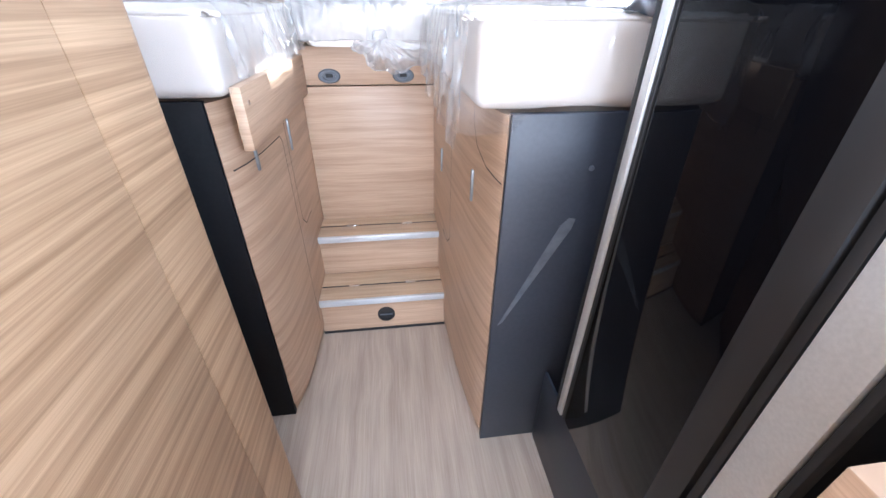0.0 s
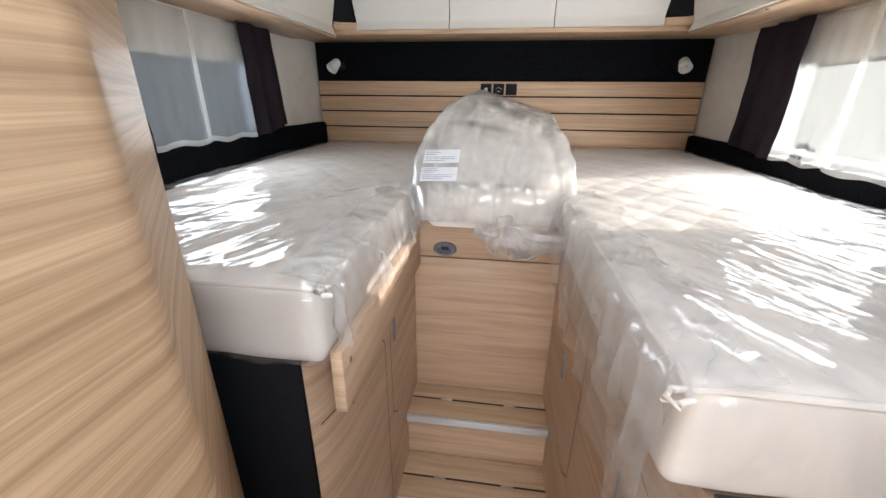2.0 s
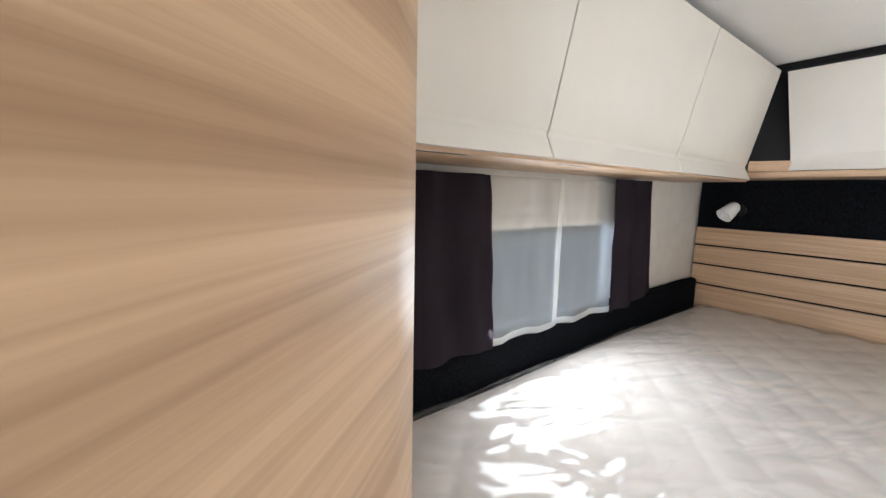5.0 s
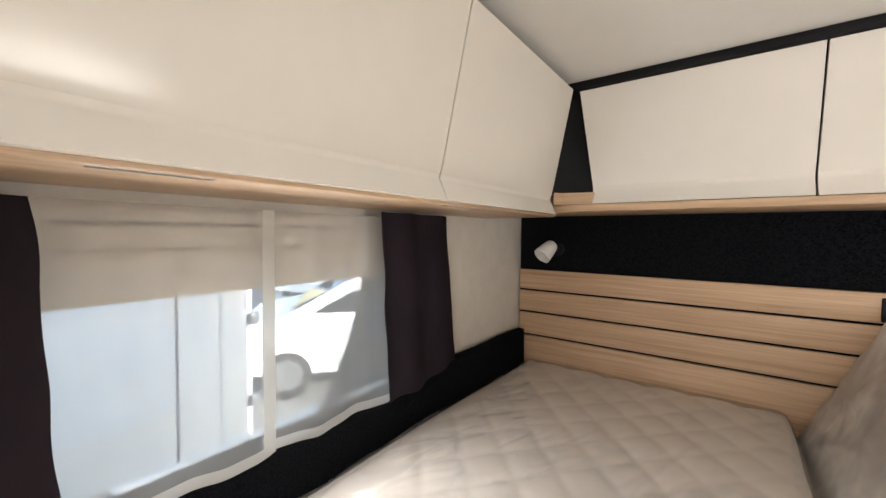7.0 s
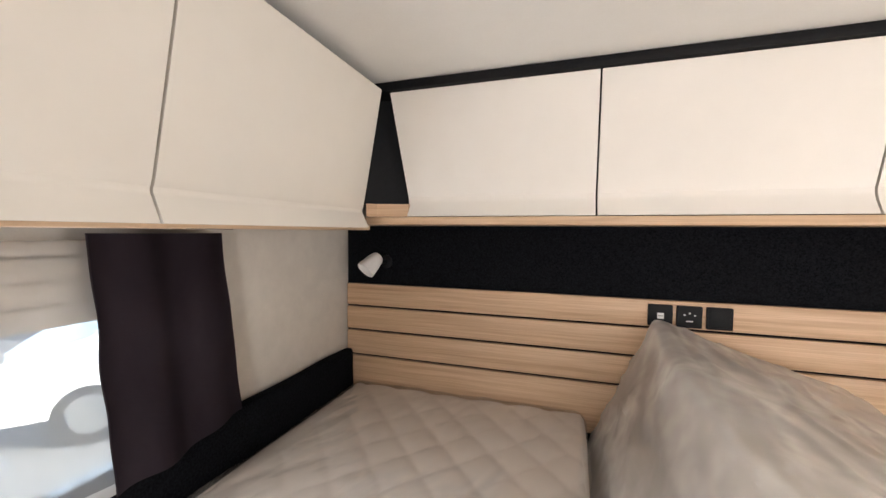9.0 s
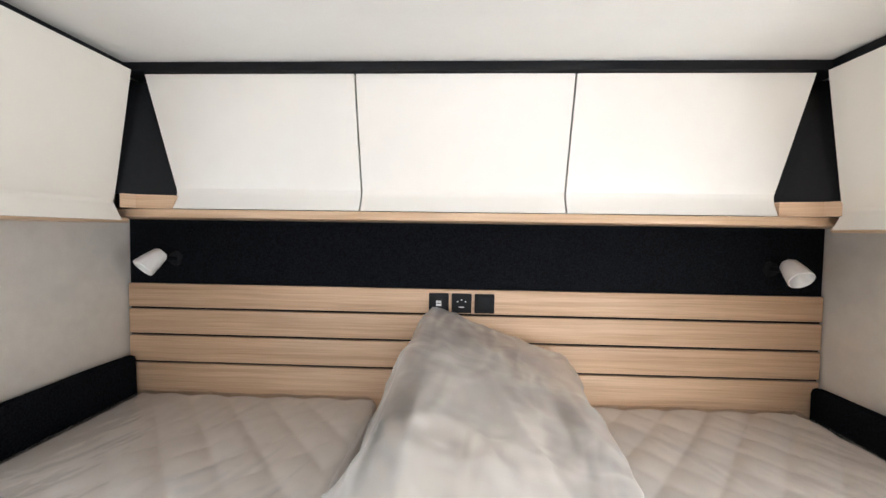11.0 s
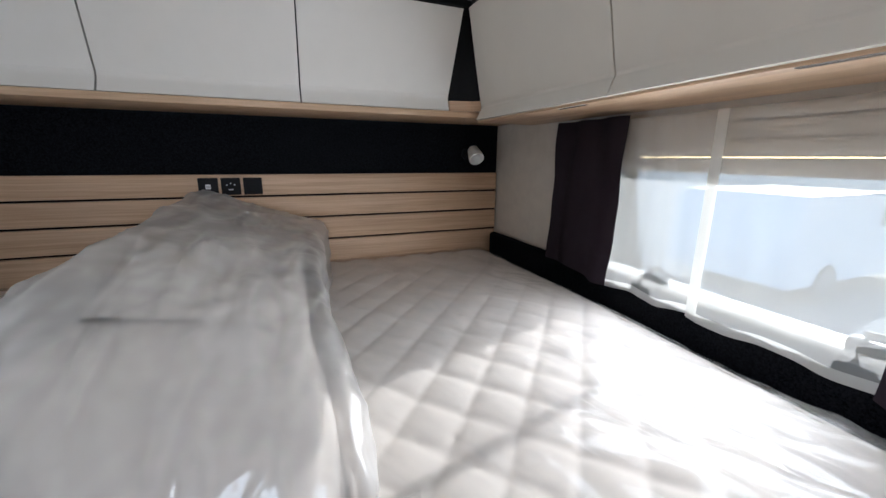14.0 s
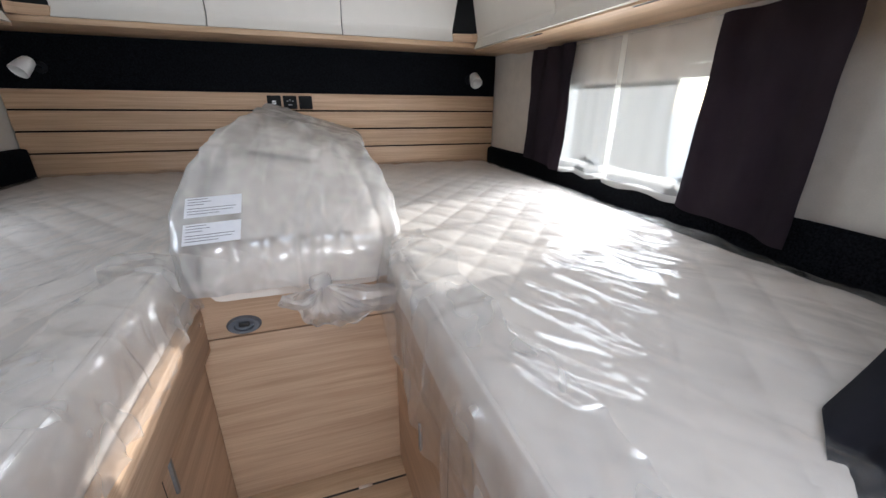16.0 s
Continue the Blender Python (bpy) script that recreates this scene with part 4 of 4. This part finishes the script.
def raised(table, sole=None):
    """The stack set in its place: 35 mm towards the sunny side and lifted, most at the front."""
    out = []
    for y, x0, x1, zb, zl, zr in table:
        k = 0.086 if y < 1.95 else 0.086 - 0.036 * (y - 1.95) / 0.32 if y < 2.27 else 0.050 - 0.023 * (y - 2.27) / 0.69
        out.append((y, x0 + 0.033, x1 + 0.033, sole or zb + k, zl + k, zr + k))
    return out


def slimmed(table, sole=0.014):
    """A cushion drawn in a little, so that the film hangs clear of it."""
    return [(y, x0 + 0.014, x1 - 0.014, zb - sole, zl - 0.016, zr - 0.016) for y, x0, x1, zb, zl, zr in table]


LOWER, MIDDLE, UPPER = slimmed(raised(LOWER, 1.069), 0.0), slimmed(raised(MIDDLE)), slimmed(raised(UPPER))
for name, table, lab in (("seat_cushion", LOWER, "cream quilted infill cushion lying lowest in the bag"), ("seat_cushion", MIDDLE, "plain cream wedge cushion in the middle of the bag"), ("seat_cushion", UPPER, "cream quilted infill cushion on top in the bag")):
    c = whole(name, loft(rings_of(table, 30, 0.03, 0.004, 0.3), 64), TICKING, lab, "cushion", "infill cushions")
    if table is UPPER:
        part("piping", tube([(-0.085, 2.256, 1.431), (0.035, 2.253, 1.390), (0.170, 2.256, 1.340)], 0.0018, 8), TICKING, c)

OUTER = [(1.812, -0.20, 0.13, 1.04, 1.075, 1.07), (1.822, -0.282, 0.205, 1.005, 1.118, 1.105), (1.86, -0.300, 0.222, 0.995, 1.168, 1.145), (1.90, -0.300, 0.224, 1.02, 1.205, 1.180), (1.93, -0.295, 0.222, 1.070, 1.238, 1.205), (2.02, -0.275, 0.215, 1.10, 1.312, 1.258), (2.13, -0.262, 0.205, 1.13, 1.368, 1.292), (2.275, -0.262, 0.200, 1.11, 1.418, 1.322), (2.60, -0.298, 0.235, 1.09, 1.438, 1.335), (2.90, -0.300, 0.275, 1.09, 1.462, 1.338), (2.965, -0.290, 0.262, 1.09, 1.462, 1.325)]
bag = whole("cushion_bag", loft(rings_of([(y, a + 0.002, b + 0.001, c, d + 0.007, e + 0.007) for y, a, b, c, d, e in raised(OUTER)], 110, 0.030, 0.0085, 2.2), 170), BAG, "clear polythene bag knotted round a stack of cushions", "plastic bag")


def tail(layer):
    """One of the two crumpled layers that fan out below the knot."""
    def f(u, v):
        a = radians(-172 + 165 * u)
        reach = (0.135 + 0.045 * math.cos(a) + 0.030 * noise.noise(Vector((u * 6, layer, 0)))) * v
        crumple = noise.noise(Vector((u * 9 + layer * 3, v * 3, layer)))
        x = 0.052 + math.cos(a) * reach * 1.05 + 0.010 * v * crumple
        z = 1.098 + math.sin(a) * reach * 0.72 + 0.012 * v * noise.noise(Vector((u * 13, v * 5, layer + 7)))
        y = 1.800 - 0.012 * v - layer * 0.040 * math.sin(math.pi * min(1.0, v * 1.05)) - 0.016 * v * (1 - abs(noise.noise(Vector((u * 12, v * 1.5, layer))))) ** 2 - 0.012 * v * crumple
        return (x, y, z)
    return f


for layer in (0, 1):
    part("tail", sheet(tail(layer), 90, 26), BAG, bag, "loose crumpled bag tail")
part("knot", soft_box((0.018, 1.792, 1.080), (0.068, 1.822, 1.120), 0.015, 0.006, lambda q, n: n * 0.006 * ridge(q * 40)), BAG, bag)


def face_point(a, b):
    """On the sloping front of the bag: a across, b up the slope."""
    return Vector((-0.222 + 0.006 * b + 0.112 * a, 1.812 + 0.084 * b + 0.003 * a, 1.214 + 0.090 * b + 0.004 * a))


for k, (b0, b1) in enumerate(((0.02, 0.42), (0.55, 0.95))):
    lab = whole("paper_label", thick(sheet(lambda u, v: tuple(face_point(u, b0 + (b1 - b0) * v) + Vector((0, -0.001, 0.002))), 8, 6), 0.0006), PAPER, "white printed paper label in the bag", "label", "bag labels")
    for i, (w0, w1) in enumerate(((0.05, 0.40), (0.05, 0.46), (0.05, 0.34), (0.05, 0.90), (0.05, 0.86), (0.05, 0.62))):
        vv = 0.90 - i * 0.135 - (0.06 if i > 2 else 0)
        part("print_line", sheet(lambda u, v: tuple(face_point(w0 + (w1 - w0) * u, b0 + (b1 - b0) * (vv - 0.028 * v)) + Vector((0, -0.0022, 0.0032))), 4, 1), INK, lab)

# ---- outside ----
whole("ground", box((-120, -120, -0.75), (120, 120, -0.65)), ASPHALT, "pale gravel yard around the camper", "ground", kind="structure")


def vehicle(name, at, turn, label, tall):
    """A white van with its nose along local -y."""
    v = thing(name, at, label, "van")
    v.rotation_euler = (0, 0, turn)
    h = 2.6 if tall else 1.75

    def add(n, bm, mat, parent=None, lab=""):
        ob = part(n, bm, mat, None, lab)
        ob.parent = parent or v
        return ob
    side = [(-2.3, 0.35), (-2.38, 0.75), (-2.2, 1.02), (-1.45, 1.18), (-0.65, h - 0.12), (-0.35, h), (2.4, h), (2.5, h - 0.2), (2.5, 0.35)]
    add("body", prism(side, -0.98, 0.98, 0.05, "x"), CAR_WHITE)
    add("windscreen", prism([(-1.36, 1.24), (-0.72, h - 0.2), (-0.74, h - 0.18), (-1.40, 1.25)], -0.82, 0.82, 0, "x"), CAR_GLASS)
    for s in (-1, 1):
        add("side_window", prism([(-1.1, 1.2), (-0.55, h - 0.25), (0.2, h - 0.25), (0.2, 1.2)], s * 0.975, s * 0.99, 0, "x"), CAR_GLASS)
        add("headlight", box((s * 0.78 - 0.14, -2.40, 0.72), (s * 0.78 + 0.14, -2.22, 0.90), 0.04), CHROME)
        for y in (-1.45, 1.5):
            w = add("wheel", lathe((s * 0.86, y, 0.33), (s, 0, 0), [(-0.1, 0.2), (-0.1, 0.33), (0.12, 0.33), (0.13, 0.22)]), TYRE)
            ob = add("rim", lathe((s * 0.97, y, 0.33), (s, 0, 0), [(0, 0.22), (0.03, 0.2), (0.02, 0.0001)]), GREY_METAL, w)
    add("grille", box((-0.55, -2.39, 0.70), (0.55, -2.33, 0.82), 0.02), CAR_GLASS)
    return v


vehicle("van", (-5.1, 6.3, -0.65), radians(-40), "white van parked with its headlights towards the camper", False)
vehicle("van", (-9.5, 9.5, -0.65), radians(10), "tall white panel van parked further off", True)
cv = thing("caravan", (-3.8, -0.2, -0.65), "white caravan with smooth side panels parked alongside", "caravan")
part("body", box((-4.9, -3.2, -0.25), (-2.7, 2.82, 2.1), 0.10, None, 4), CAR_WHITE, cv)
for yy in (1.62, 2.38):
    part("panel_seam", box((-2.702, yy, -0.2), (-2.697, yy + 0.012, 2.0)), GREY_PLASTIC, cv)
for z in (0.62, 1.12):
    part("door_hinge", box((-2.712, 2.76, z), (-2.675, 2.815, z + 0.07), 0.008), GREY_PLASTIC, cv)
part("corner_strip", box((-2.708, 2.60, -0.2), (-2.690, 2.64, 2.0), 0.004), CAR_WHITE, cv)
part("skirt", box((-4.8, -3.1, -0.62), (-2.8, 2.75, -0.25)), GREY_PLASTIC, cv)
part("side_rail", tube([(-2.69, 1.75, 0.72), (-2.65, 1.75, 0.75), (-2.65, 2.45, 0.75), (-2.69, 2.45, 0.72)], 0.012), CAR_WHITE, cv)
vehicle("van", (9.5, 5.6, -0.65), radians(90), "white van parked across the yard", False)
